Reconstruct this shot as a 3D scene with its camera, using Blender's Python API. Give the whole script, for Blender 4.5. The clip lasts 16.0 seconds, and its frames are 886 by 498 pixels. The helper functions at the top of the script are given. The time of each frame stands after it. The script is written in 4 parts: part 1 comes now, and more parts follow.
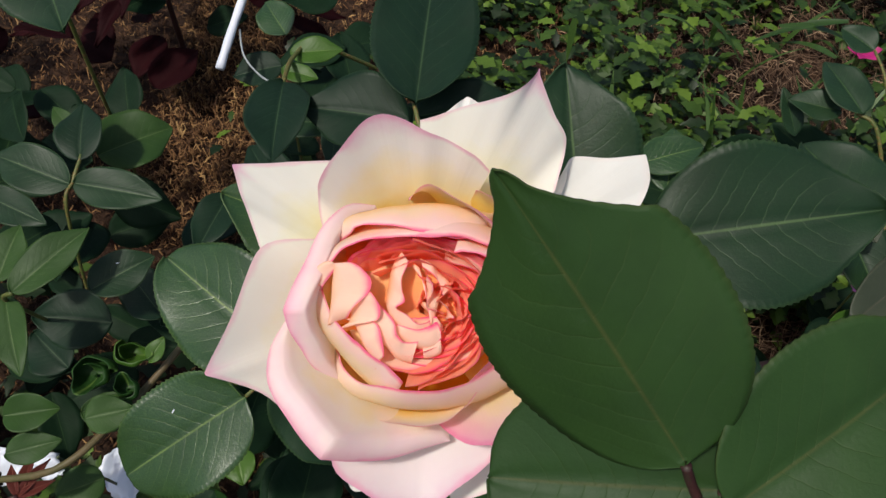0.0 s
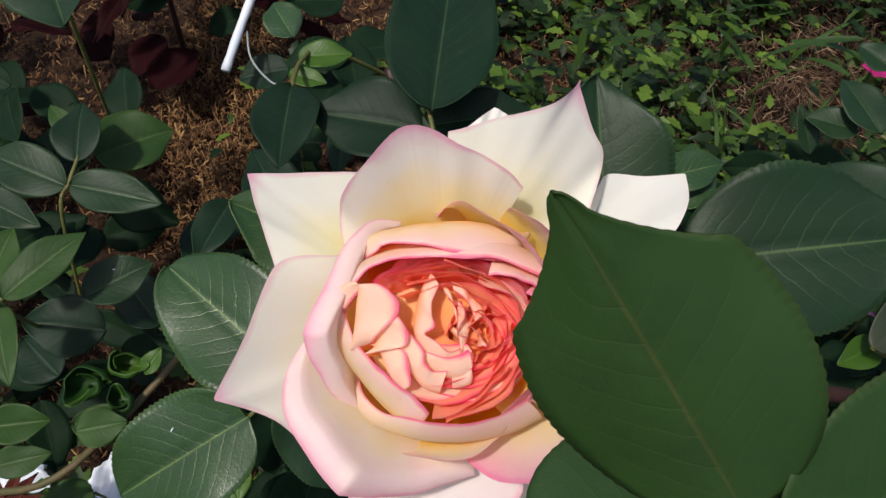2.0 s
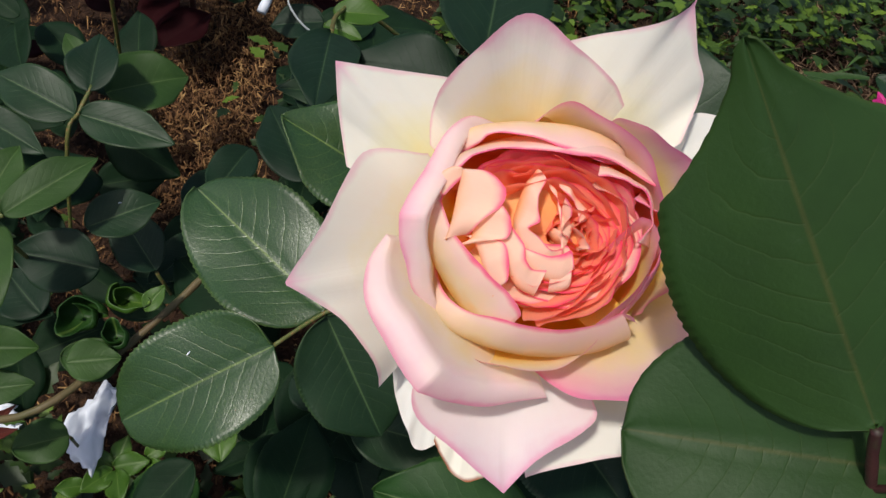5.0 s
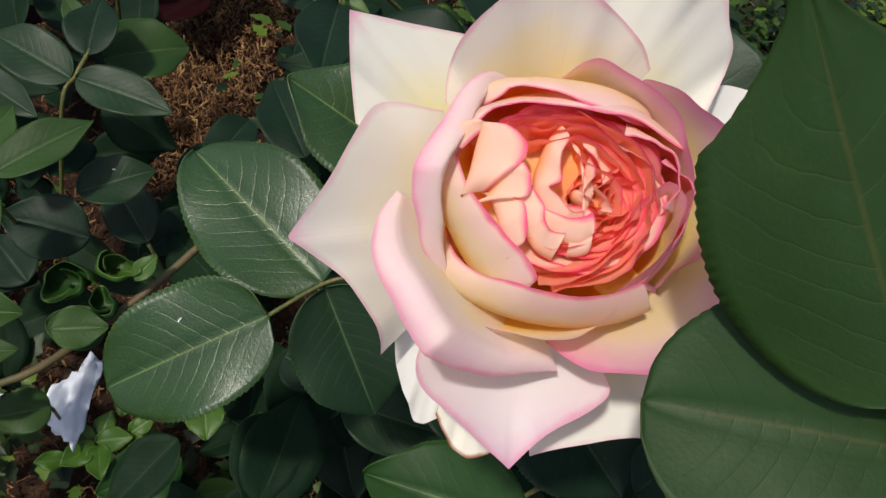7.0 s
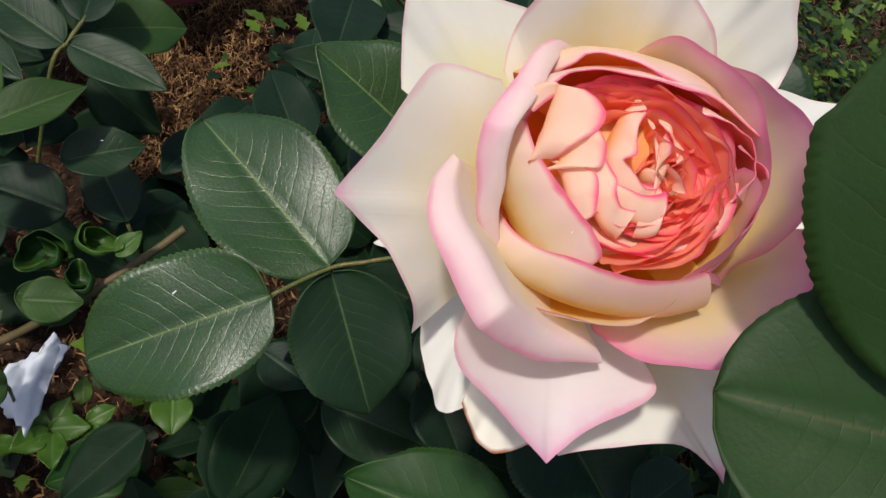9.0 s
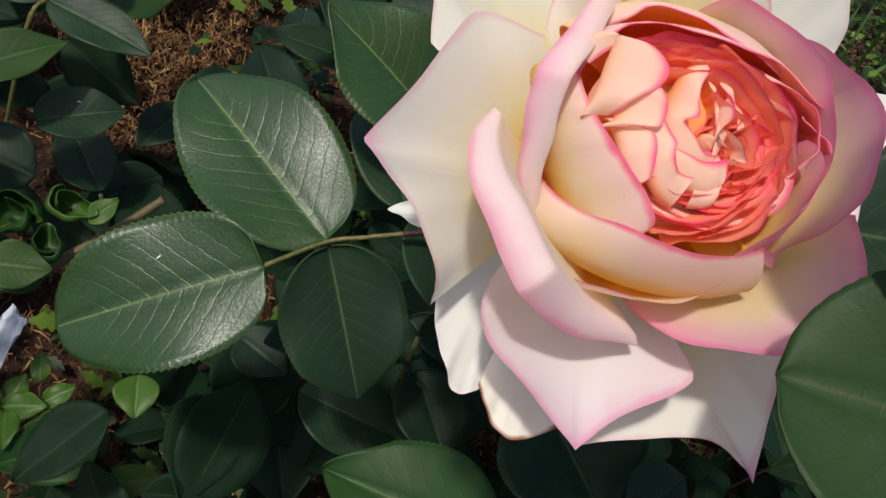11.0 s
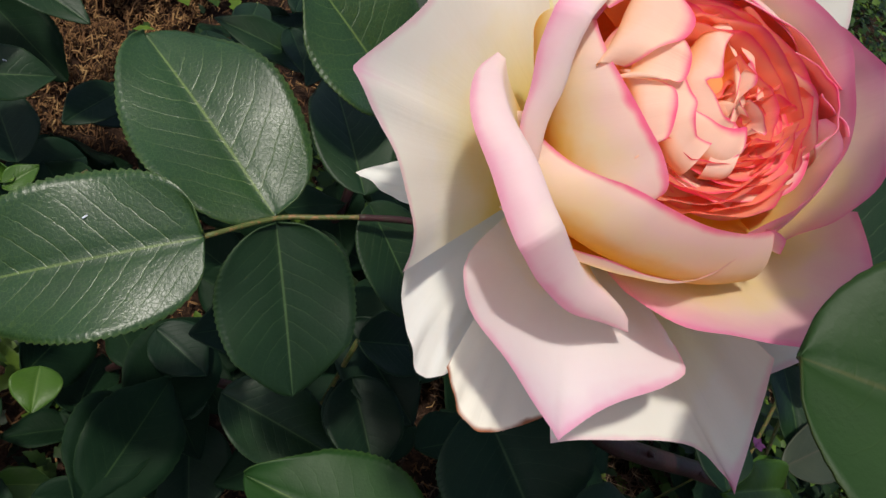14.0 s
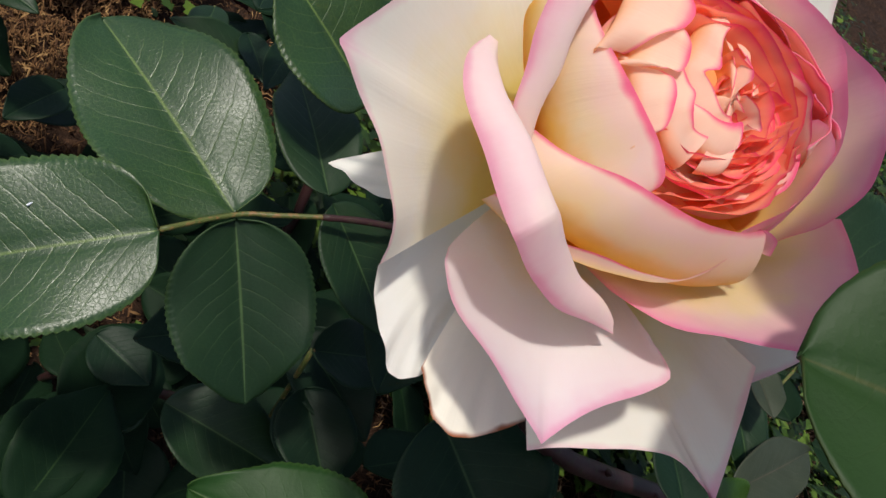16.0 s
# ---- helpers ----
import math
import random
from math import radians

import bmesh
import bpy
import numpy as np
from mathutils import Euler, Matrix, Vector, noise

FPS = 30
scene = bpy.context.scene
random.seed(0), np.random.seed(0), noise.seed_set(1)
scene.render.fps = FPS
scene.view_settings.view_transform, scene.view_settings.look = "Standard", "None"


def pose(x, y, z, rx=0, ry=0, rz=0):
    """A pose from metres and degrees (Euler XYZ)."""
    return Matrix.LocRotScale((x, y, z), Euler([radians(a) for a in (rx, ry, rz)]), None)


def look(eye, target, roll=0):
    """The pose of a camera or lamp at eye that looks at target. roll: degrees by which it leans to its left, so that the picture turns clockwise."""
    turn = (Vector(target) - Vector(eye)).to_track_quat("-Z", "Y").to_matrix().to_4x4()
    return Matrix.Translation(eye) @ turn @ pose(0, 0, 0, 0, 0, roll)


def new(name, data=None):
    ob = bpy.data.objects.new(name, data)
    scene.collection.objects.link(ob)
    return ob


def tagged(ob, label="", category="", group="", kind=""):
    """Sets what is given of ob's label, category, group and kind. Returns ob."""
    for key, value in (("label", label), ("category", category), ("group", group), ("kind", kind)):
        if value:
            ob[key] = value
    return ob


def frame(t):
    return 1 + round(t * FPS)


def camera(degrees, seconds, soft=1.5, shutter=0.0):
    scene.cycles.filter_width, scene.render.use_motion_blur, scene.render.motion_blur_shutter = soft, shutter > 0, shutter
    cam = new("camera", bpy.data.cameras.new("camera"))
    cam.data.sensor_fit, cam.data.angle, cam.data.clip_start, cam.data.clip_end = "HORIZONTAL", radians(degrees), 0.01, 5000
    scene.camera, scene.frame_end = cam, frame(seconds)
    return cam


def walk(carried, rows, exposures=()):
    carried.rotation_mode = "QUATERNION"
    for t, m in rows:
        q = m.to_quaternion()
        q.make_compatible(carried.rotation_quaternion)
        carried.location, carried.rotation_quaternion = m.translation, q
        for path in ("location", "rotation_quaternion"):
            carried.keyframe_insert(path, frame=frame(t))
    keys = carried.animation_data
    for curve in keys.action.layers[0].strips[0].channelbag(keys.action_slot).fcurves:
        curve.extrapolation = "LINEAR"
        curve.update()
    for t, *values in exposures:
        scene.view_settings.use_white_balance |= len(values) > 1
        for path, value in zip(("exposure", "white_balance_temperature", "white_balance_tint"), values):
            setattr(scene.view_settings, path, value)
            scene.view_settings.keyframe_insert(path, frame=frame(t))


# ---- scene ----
cam = camera(57.3, 16.0)
PATH = [
    (0, (0.055, 0.053, 0.56), (0.022, 1.094, -1.147), 3.1),
    (0.5, (0.058, 0.054, 0.558), (0.004, 1.078, -1.16), 1.3),
    (1, (0.054, 0.061, 0.557), (0.008, 1.071, -1.168), 1.8),
    (1.5, (0.049, 0.065, 0.555), (0.027, 1.087, -1.164), 3.7),
    (2, (0.045, 0.062, 0.55), (0.035, 1.119, -1.148), 5.5),
    (2.5, (0.041, 0.06, 0.543), (0.047, 1.135, -1.143), 7.3),
    (3, (0.035, 0.061, 0.539), (0.066, 1.132, -1.15), 9.3),
    (3.5, (0.031, 0.061, 0.536), (0.077, 1.131, -1.153), 11.1),
    (4, (0.028, 0.054, 0.531), (0.089, 1.147, -1.143), 12.9),
    (4.2, (0.026, 0.05, 0.53), (0.091, 1.151, -1.139), 13.2),
    (6.3, (0.014, 0.035, 0.513), (0.127, 1.191, -1.116), 19.5),
    (6.5, (0.017, 0.038, 0.514), (0.117, 1.16, -1.139), 18.1),
    (7, (0.017, 0.037, 0.51), (0.125, 1.17, -1.135), 19.0),
    (7.5, (0.016, 0.036, 0.506), (0.14, 1.187, -1.125), 20.5),
    (8, (0.011, 0.034, 0.5), (0.154, 1.198, -1.12), 22.0),
    (8.2, (0.008, 0.033, 0.498), (0.164, 1.211, -1.111), 23.3),
    (10.5, (-0.001, 0.029, 0.474), (0.251, 1.272, -1.073), 30.6),
    (11, (-0.005, 0.029, 0.47), (0.274, 1.284, -1.062), 32.7),
    (11.5, (-0.008, 0.029, 0.466), (0.301, 1.285, -1.06), 34.5),
    (12, (-0.007, 0.028, 0.46), (0.322, 1.309, -1.041), 36.3),
    (12.5, (-0.006, 0.024, 0.452), (0.339, 1.342, -1.012), 37.8),
    (13, (-0.008, 0.022, 0.447), (0.36, 1.383, -0.971), 39.4),
    (13.5, (-0.007, 0.024, 0.447), (0.379, 1.391, -0.961), 39.9),
    (14, (-0.006, 0.027, 0.446), (0.406, 1.397, -0.951), 40.3),
    (14.5, (-0.005, 0.025, 0.441), (0.433, 1.447, -0.896), 41.3),
    (15, (-0.005, 0.024, 0.436), (0.455, 1.472, -0.866), 41.8),
    (15.5, (-0.003, 0.026, 0.436), (0.46, 1.47, -0.868), 42.1),
    (16, (-0.007, 0.027, 0.435), (0.493, 1.468, -0.859), 43.7),
]
walk(cam, [(t, look(eye, target, roll)) for t, eye, target, roll in PATH], [(0.0, 0.28), (4.0, 0.28), (8.0, 0.20), (11.0, 0.19), (16.0, 0.24)])

# ---- world, sun, exposure ----
SUN_DIR = Vector((-0.30, -0.27, 0.915)).normalized()      # towards the sun
world = bpy.data.worlds.new("sky")
world.use_nodes = True
scene.world = world
_wn = world.node_tree.nodes
_sky = _wn.new("ShaderNodeTexSky")
_sky.sky_type, _sky.sun_disc = "NISHITA", False
_sky.dust_density, _sky.air_density = 3.0, 0.9
_sky.sun_elevation = math.asin(SUN_DIR.z)
_sky.sun_rotation = math.atan2(SUN_DIR.x, SUN_DIR.y)
_wn["Background"].inputs["Strength"].default_value = 0.125
world.node_tree.links.new(_sky.outputs[0], _wn["Background"].inputs["Color"])

sun = new("sun", bpy.data.lights.new("sun", "SUN"))
sun.data.energy, sun.data.angle, sun.data.color = 3.0, radians(4.0), (1.0, 0.95, 0.87)
sun.matrix_world = look(SUN_DIR * 5, (0, 0, 0))


# ---- materials ----
class Nodes:
    """A small helper that wires a node material."""

    def __init__(self, name):
        self.mat = bpy.data.materials.new(name)
        self.mat.use_nodes = True
        self.tree = self.mat.node_tree
        self.bsdf = self.tree.nodes["Principled BSDF"]
        self.out = self.tree.nodes["Material Output"]

    def add(self, kind, operation=None, use_clamp=None, data_type=None, blend_type=None, interpolation_type=None, feature=None):
        n = self.tree.nodes.new(kind)
        if operation is not None:
            n.operation = operation
        if use_clamp is not None:
            n.use_clamp = use_clamp
        if data_type is not None:
            n.data_type = data_type
        if blend_type is not None:
            n.blend_type = blend_type
        if interpolation_type is not None:
            n.interpolation_type = interpolation_type
        if feature is not None:
            n.feature = feature
        return n

    def link(self, a, b):
        self.tree.links.new(a, b)

    def put(self, socket, value):
        if isinstance(value, bpy.types.NodeSocket):
            self.link(value, socket)
        else:
            socket.default_value = value

    def math(self, op, a, b=0.0, clamp=False):
        n = self.add("ShaderNodeMath", operation=op, use_clamp=clamp)
        self.put(n.inputs[0], a)
        self.put(n.inputs[1], b)
        return n.outputs[0]

    def mix(self, fac, a, b, blend="MIX"):
        n = self.add("ShaderNodeMix", data_type="RGBA", blend_type=blend)
        self.put(n.inputs[0], fac)
        for s, v in ((n.inputs[6], a), (n.inputs[7], b)):
            self.put(s, v if isinstance(v, bpy.types.NodeSocket) else (*v, 1))
        return n.outputs[2]

    def ramp(self, fac, stops):
        n = self.add("ShaderNodeValToRGB")
        els = n.color_ramp.elements
        while len(els) < len(stops):
            els.new(0.5)
        for e, (p, c) in zip(els, stops):
            e.position, e.color = p, (*c, 1) if not isinstance(c, float) else (c, c, c, 1)
        self.put(n.inputs[0], fac)
        return n.outputs[0]

    def noise(self, scale, detail=3.0, coord=None, rough=0.55):
        n = self.add("ShaderNodeTexNoise")
        n.inputs["Scale"].default_value, n.inputs["Detail"].default_value = scale, detail
        n.inputs["Roughness"].default_value = rough
        self.link(coord if coord else self.coord("Object"), n.inputs["Vector"])
        return n.outputs["Fac"]

    def coord(self, which):
        return self.add("ShaderNodeTexCoord").outputs[which]

    def uv(self):
        n = self.add("ShaderNodeSeparateXYZ")
        self.link(self.coord("UV"), n.inputs[0])
        return n.outputs[0], n.outputs[1]

    def bump(self, height, strength, distance):
        n = self.add("ShaderNodeBump")
        n.inputs["Strength"].default_value, n.inputs["Distance"].default_value = strength, distance
        self.link(height, n.inputs["Height"])
        self.link(n.outputs[0], self.bsdf.inputs["Normal"])
        return n.outputs[0]


def petal_material(name, stops, edge, edge_from, edge_to, tip_power, glow, line=0.5):
    """stops: colours from the base to the rim; edge: the rim's colour; tip_power: how far the rim colour keeps to the tip; line: the strength of the thin hem."""
    n = Nodes(name)
    u, v = n.uv()
    side = n.math("ABSOLUTE", n.math("SUBTRACT", n.math("MULTIPLY", u, 2.0), 1.0))
    blotch = n.noise(90.0, 3.0)
    fine = n.noise(700.0, 4.0)
    shift = n.math("MULTIPLY", n.math("SUBTRACT", blotch, 0.5), 0.28)
    v2 = n.math("ADD", v, shift)
    body = n.ramp(v2, stops)
    side_edge = n.math("SUBTRACT", side, n.math("MULTIPLY", n.math("SUBTRACT", 1.0, v), 0.35))
    tip = n.math("MULTIPLY", v, n.math("SUBTRACT", 1.0, n.math("MULTIPLY", side, tip_power)))
    rim = n.math("MAXIMUM", tip, n.math("MULTIPLY", side_edge, 1.0 - tip_power * 0.5))
    rim = n.math("ADD", rim, n.math("MULTIPLY", shift, 0.45))
    fac = n.add("ShaderNodeMapRange", interpolation_type="SMOOTHSTEP")
    n.link(rim, fac.inputs[0])
    fac.inputs[1].default_value, fac.inputs[2].default_value = edge_from, edge_to
    colour = n.mix(fac.outputs[0], body, edge)
    # a thin, deeper line along the very rim, broken here and there
    hem = n.add("ShaderNodeMapRange", interpolation_type="SMOOTHSTEP")
    n.link(n.math("ADD", n.math("MAXIMUM", v, side_edge), n.math("MULTIPLY", shift, 0.20)), hem.inputs[0])
    hem.inputs[1].default_value, hem.inputs[2].default_value = 0.968, 1.0
    colour = n.mix(n.math("MULTIPLY", hem.outputs[0], line), colour, tuple(c * k for c, k in zip(edge, (0.98, 0.62, 0.80))))
    lines = n.add("ShaderNodeMapping")
    lines.inputs["Scale"].default_value = (46.0, 1.6, 1.0)
    n.link(n.coord("UV"), lines.inputs["Vector"])
    vein = n.noise(1.0, 3.0, lines.outputs[0])
    colour = n.mix(n.math("MULTIPLY", vein, 0.14), colour, (0.96, 0.84, 0.76), "MULTIPLY")
    colour = n.mix(n.math("MULTIPLY", fine, 0.06), colour, (0.95, 0.90, 0.84), "MULTIPLY")
    n.link(colour, n.bsdf.inputs["Base Color"])
    n.bsdf.inputs["Roughness"].default_value = 0.62
    n.bsdf.inputs["Specular IOR Level"].default_value = 0.25
    n.bsdf.inputs["Sheen Weight"].default_value = 0.06
    normal = n.bump(n.math("ADD", vein, n.math("MULTIPLY", fine, 0.5)), 0.22, 0.0004)
    through_light = n.add("ShaderNodeBsdfTranslucent")
    n.link(n.mix(0.45, colour, colour, "MULTIPLY"), through_light.inputs["Color"])
    both = n.add("ShaderNodeMixShader")
    both.inputs[0].default_value = glow + 0.02
    n.link(n.bsdf.outputs[0], both.inputs[1])
    n.link(through_light.outputs[0], both.inputs[2])
    n.link(both.outputs[0], n.out.inputs["Surface"])
    return n.mat


def leaf_material(name, dark, light, vein, gloss, under, thin=0.12, net_weight=0.05, relief=0.34, spec=0.42, side_weight=0.24, mid_weight=0.75):
    """A leaf's skin: mottled green, pale midrib and side veins, fine cells, a soft gloss."""
    n = Nodes(name)
    u, v = n.uv()
    off = n.math("ABSOLUTE", n.math("SUBTRACT", n.math("MULTIPLY", u, 2.0), 1.0))
    big, fine = n.noise(45.0, 3.0), n.noise(1000.0, 3.0)
    rnd = n.add("ShaderNodeObjectInfo").outputs["Random"]
    base = n.mix(n.math("ADD", n.math("MULTIPLY", big, 0.7), n.math("MULTIPLY", rnd, 0.35)), dark, light)
    # side veins slant forward from the midrib, unevenly, with swollen blade between them
    slant = n.math("ADD", n.math("SUBTRACT", n.math("MULTIPLY", v, 10.0), n.math("MULTIPLY", n.math("POWER", off, 1.2), 2.8)), n.math("ADD", n.math("MULTIPLY", n.math("ADD", big, n.math("MULTIPLY", rnd, 2.0)), 0.8), n.math("MULTIPLY", n.noise(260.0, 2.0), 0.22)))
    slant = n.math("ADD", slant, n.math("MULTIPLY", n.math("GREATER_THAN", u, 0.5), 0.41))
    tri = n.math("ABSOLUTE", n.math("SUBTRACT", n.math("FRACT", slant), 0.5))
    fade = n.math("MULTIPLY", n.math("SUBTRACT", 1.0, n.math("POWER", off, 2.2)), n.ramp(v, [(0.03, 0.0), (0.14, 1.0), (0.72, 1.0), (0.93, 0.0)]))
    side = n.math("MULTIPLY", n.ramp(tri, [(0.0, 1.0), (0.018, 0.6), (0.045, 0.0)]), fade)
    swell = n.math("MULTIPLY", n.ramp(tri, [(0.0, 0.0), (0.12, 0.55), (0.30, 0.92), (0.5, 1.0)]), fade)
    mid = n.ramp(off, [(0.0, 1.0), (0.012, 0.7), (0.026, 0.0)])
    cells = n.add("ShaderNodeTexVoronoi", feature="DISTANCE_TO_EDGE")
    cells.inputs["Scale"].default_value = 800.0
    n.link(n.coord("Object"), cells.inputs["Vector"])
    net = n.ramp(cells.outputs["Distance"], [(0.0, 1.0), (0.09, 0.0)])
    colour = n.mix(n.math("MULTIPLY", net, net_weight), base, vein)
    colour = n.mix(n.math("MULTIPLY", side, side_weight), colour, vein)
    colour = n.mix(n.math("MULTIPLY", mid, mid_weight), colour, vein)
    rim = n.ramp(off, [(0.95, 0.0), (1.0, 1.0)])
    colour = n.mix(n.math("MULTIPLY", rim, 0.25), colour, vein)
    patch = n.ramp(n.noise(70.0, 4.0, rough=0.6), [(0.40, 0.0), (0.70, 1.0)])
    colour = n.mix(n.math("MULTIPLY", patch, 0.30), colour, tuple(c * 0.55 for c in dark))
    dust = n.ramp(n.noise(160.0, 6.0, rough=0.7), [(0.62, 0.0), (0.82, 1.0)])
    colour = n.mix(n.math("MULTIPLY", dust, 0.05), colour, (0.30, 0.36, 0.30))
    n.link(colour, n.bsdf.inputs["Base Color"])
    n.link(n.math("ADD", gloss, n.math("ADD", n.math("MULTIPLY", dust, 0.12), n.math("MULTIPLY", patch, 0.08))), n.bsdf.inputs["Roughness"])
    n.bsdf.inputs["Specular IOR Level"].default_value = spec
    h = n.math("ADD", n.math("MULTIPLY", swell, 0.24), n.math("SUBTRACT", n.math("ADD", n.math("MULTIPLY", fine, 0.50), n.math("MULTIPLY", n.noise(240.0, 3.0), 0.30)), n.math("ADD", n.math("MULTIPLY", side, 0.25), n.math("MULTIPLY", net, net_weight * 0.5))))
    n.bump(h, relief, 0.00042)
    tl = n.add("ShaderNodeBsdfTranslucent")
    n.link(n.mix(0.5, colour, under), tl.inputs["Color"])
    both = n.add("ShaderNodeMixShader")
    both.inputs[0].default_value = thin
    n.link(n.bsdf.outputs[0], both.inputs[1])
    n.link(tl.outputs[0], both.inputs[2])
    n.link(both.outputs[0], n.out.inputs["Surface"])
    return n.mat


def mottled(name, a, b, scale, rough, bump=0.3, depth=0.0006, spec=0.3, c=None, scale2=None):
    """A plain natural surface of two or three colours at two scales."""
    n = Nodes(name)
    f1 = n.ramp(n.noise(scale, 5.0), [(0.3, 0.0), (0.7, 1.0)])
    colour = n.mix(f1, a, b)
    f2 = n.noise(scale2 or scale * 9, 4.0)
    if c:
        colour = n.mix(n.ramp(f2, [(0.52, 0.0), (0.68, 1.0)]), colour, c)
    n.link(colour, n.bsdf.inputs["Base Color"])
    n.bsdf.inputs["Roughness"].default_value = rough
    n.bsdf.inputs["Specular IOR Level"].default_value = spec
    n.bump(f2, bump, depth)
    return n.mat


def varied(name, stops, rough, spec=0.3, thin=0.0):
    """Many small pieces, each with its own colour."""
    n = Nodes(name)
    r = n.add("ShaderNodeNewGeometry").outputs["Random Per Island"]
    colour = n.ramp(r, stops)
    colour = n.mix(n.math("MULTIPLY", n.noise(400.0), 0.5), colour, (0.45, 0.42, 0.40), "MULTIPLY")
    n.link(colour, n.bsdf.inputs["Base Color"])
    n.bsdf.inputs["Roughness"].default_value = rough
    n.bsdf.inputs["Specular IOR Level"].default_value = spec
    if thin:
        tl = n.add("ShaderNodeBsdfTranslucent")
        n.link(colour, tl.inputs["Color"])
        both = n.add("ShaderNodeMixShader")
        both.inputs[0].default_value = thin
        n.link(n.bsdf.outputs[0], both.inputs[1])
        n.link(tl.outputs[0], both.inputs[2])
        n.link(both.outputs[0], n.out.inputs["Surface"])
    return n.mat


M_OUTER = petal_material("petal_outer", [(0.0, (0.93, 0.64, 0.06)), (0.42, (0.94, 0.79, 0.26)), (0.62, (0.94, 0.885, 0.60)), (0.84, (0.935, 0.915, 0.83))], (0.88, 0.46, 0.62), 0.88, 1.05, 0.45, 0.42, 0.35)
M_BLUSH = petal_material("petal_blushed", [(0.0, (0.94, 0.62, 0.14)), (0.42, (0.94, 0.82, 0.54)), (0.66, (0.92, 0.88, 0.84)), (0.90, (0.91, 0.80, 0.82))], (0.86, 0.40, 0.59), 0.88, 1.05, 0.10, 0.44, 0.45)
M_MID = petal_material("petal_middle", [(0.0, (0.96, 0.60, 0.06)), (0.46, (0.96, 0.66, 0.12)), (0.62, (0.95, 0.81, 0.42)), (0.78, (0.94, 0.84, 0.73)), (0.92, (0.93, 0.74, 0.74))], (0.88, 0.40, 0.57), 0.87, 1.05, 0.12, 0.47, 0.45)
M_BULB = petal_material("petal_bulb", [(0.0, (0.97, 0.46, 0.02)), (0.48, (0.97, 0.55, 0.04)), (0.64, (0.97, 0.69, 0.15)), (0.80, (0.96, 0.84, 0.54)), (0.94, (0.95, 0.78, 0.69))], (0.91, 0.26, 0.42), 0.972, 1.015, 0.06, 0.47, 0.85)
M_CORE = petal_material("petal_core", [(0.0, (0.97, 0.30, 0.03)), (0.4, (0.97, 0.34, 0.10)), (0.75, (0.97, 0.42, 0.27))], (0.94, 0.13, 0.25), 0.88, 1.01, 0.10, 0.54, 0.7)
M_FLUSH = petal_material("petal_flushed", [(0.0, (0.95, 0.46, 0.03)), (0.48, (0.96, 0.61, 0.06)), (0.68, (0.95, 0.76, 0.27)), (0.87, (0.94, 0.72, 0.58))], (0.89, 0.38, 0.54), 0.82, 1.03, 0.0, 0.46, 0.6)
M_SCALE = petal_material("petal_scale", [(0.0, (0.97, 0.34, 0.04)), (0.42, (0.97, 0.47, 0.14)), (0.60, (0.96, 0.60, 0.30)), (0.82, (0.95, 0.73, 0.57))], (0.91, 0.17, 0.34), 0.925, 1.01, 0.06, 0.50, 0.8)
M_CORAL = petal_material("petal_coral", [(0.0, (0.97, 0.42, 0.05)), (0.40, (0.97, 0.44, 0.16)), (0.70, (0.96, 0.44, 0.34)), (0.90, (0.95, 0.42, 0.42))], (0.92, 0.20, 0.38), 0.93, 1.01, 0.05, 0.52, 0.7)
M_CUP = petal_material("petal_cup", [(0.0, (0.97, 0.42, 0.18)), (0.45, (0.97, 0.50, 0.18)), (0.75, (0.96, 0.62, 0.26)), (1.0, (0.96, 0.70, 0.38))], (0.93, 0.34, 0.34), 0.95, 1.02, 0.05, 0.50, 0.3)
M_BACK = petal_material("petal_standing", [(0.0, (0.95, 0.54, 0.04)), (0.50, (0.95, 0.67, 0.14)), (0.68, (0.95, 0.82, 0.46)), (0.88, (0.94, 0.88, 0.78))], (0.88, 0.48, 0.61), 0.90, 1.04, 0.10, 0.38, 0.5)
M_WHITE = petal_material("petal_white", [(0.0, (0.86, 0.82, 0.50)), (0.5, (0.80, 0.79, 0.71)), (0.8, (0.80, 0.80, 0.76))], (0.86, 0.81, 0.66), 0.97, 1.06, 0.55, 0.34, 0.1)
M_BROWN = petal_material("petal_browned", [(0.0, (0.88, 0.84, 0.50)), (0.5, (0.90, 0.88, 0.75)), (0.80, (0.89, 0.86, 0.75))], (0.34, 0.13, 0.04), 0.976, 1.01, 0.0, 0.34, 0.5)
M_LEAF = leaf_material("leaf_dark", (0.010, 0.033, 0.009), (0.020, 0.054, 0.013), (0.13, 0.19, 0.045), 0.35, (0.05, 0.12, 0.01), spec=0.48, relief=0.55, side_weight=0.30, net_weight=0.16, mid_weight=0.8)
M_LEAF_GREEN = leaf_material("leaf_fresh", (0.008, 0.034, 0.006), (0.016, 0.050, 0.009), (0.09, 0.15, 0.03), 0.45, (0.05, 0.12, 0.01), spec=0.16, relief=0.3, side_weight=0.08)
# duller, darker green; on leaflets under the bloom it also paints in shade
M_LEAF_DIM = leaf_material("leaf_dull_and_shade", (0.006, 0.020, 0.007), (0.011, 0.032, 0.010), (0.07, 0.12, 0.04), 0.46, (0.04, 0.09, 0.01), spec=0.26, relief=0.4)
# bluish leaf green, darkened further to carry shade around and below the bloom
M_LEAF_BLUE_SHADE = leaf_material("leaf_bluish_and_shade", (0.004, 0.014, 0.007), (0.008, 0.024, 0.010), (0.04, 0.075, 0.03), 0.48, (0.02, 0.05, 0.01), spec=0.16)
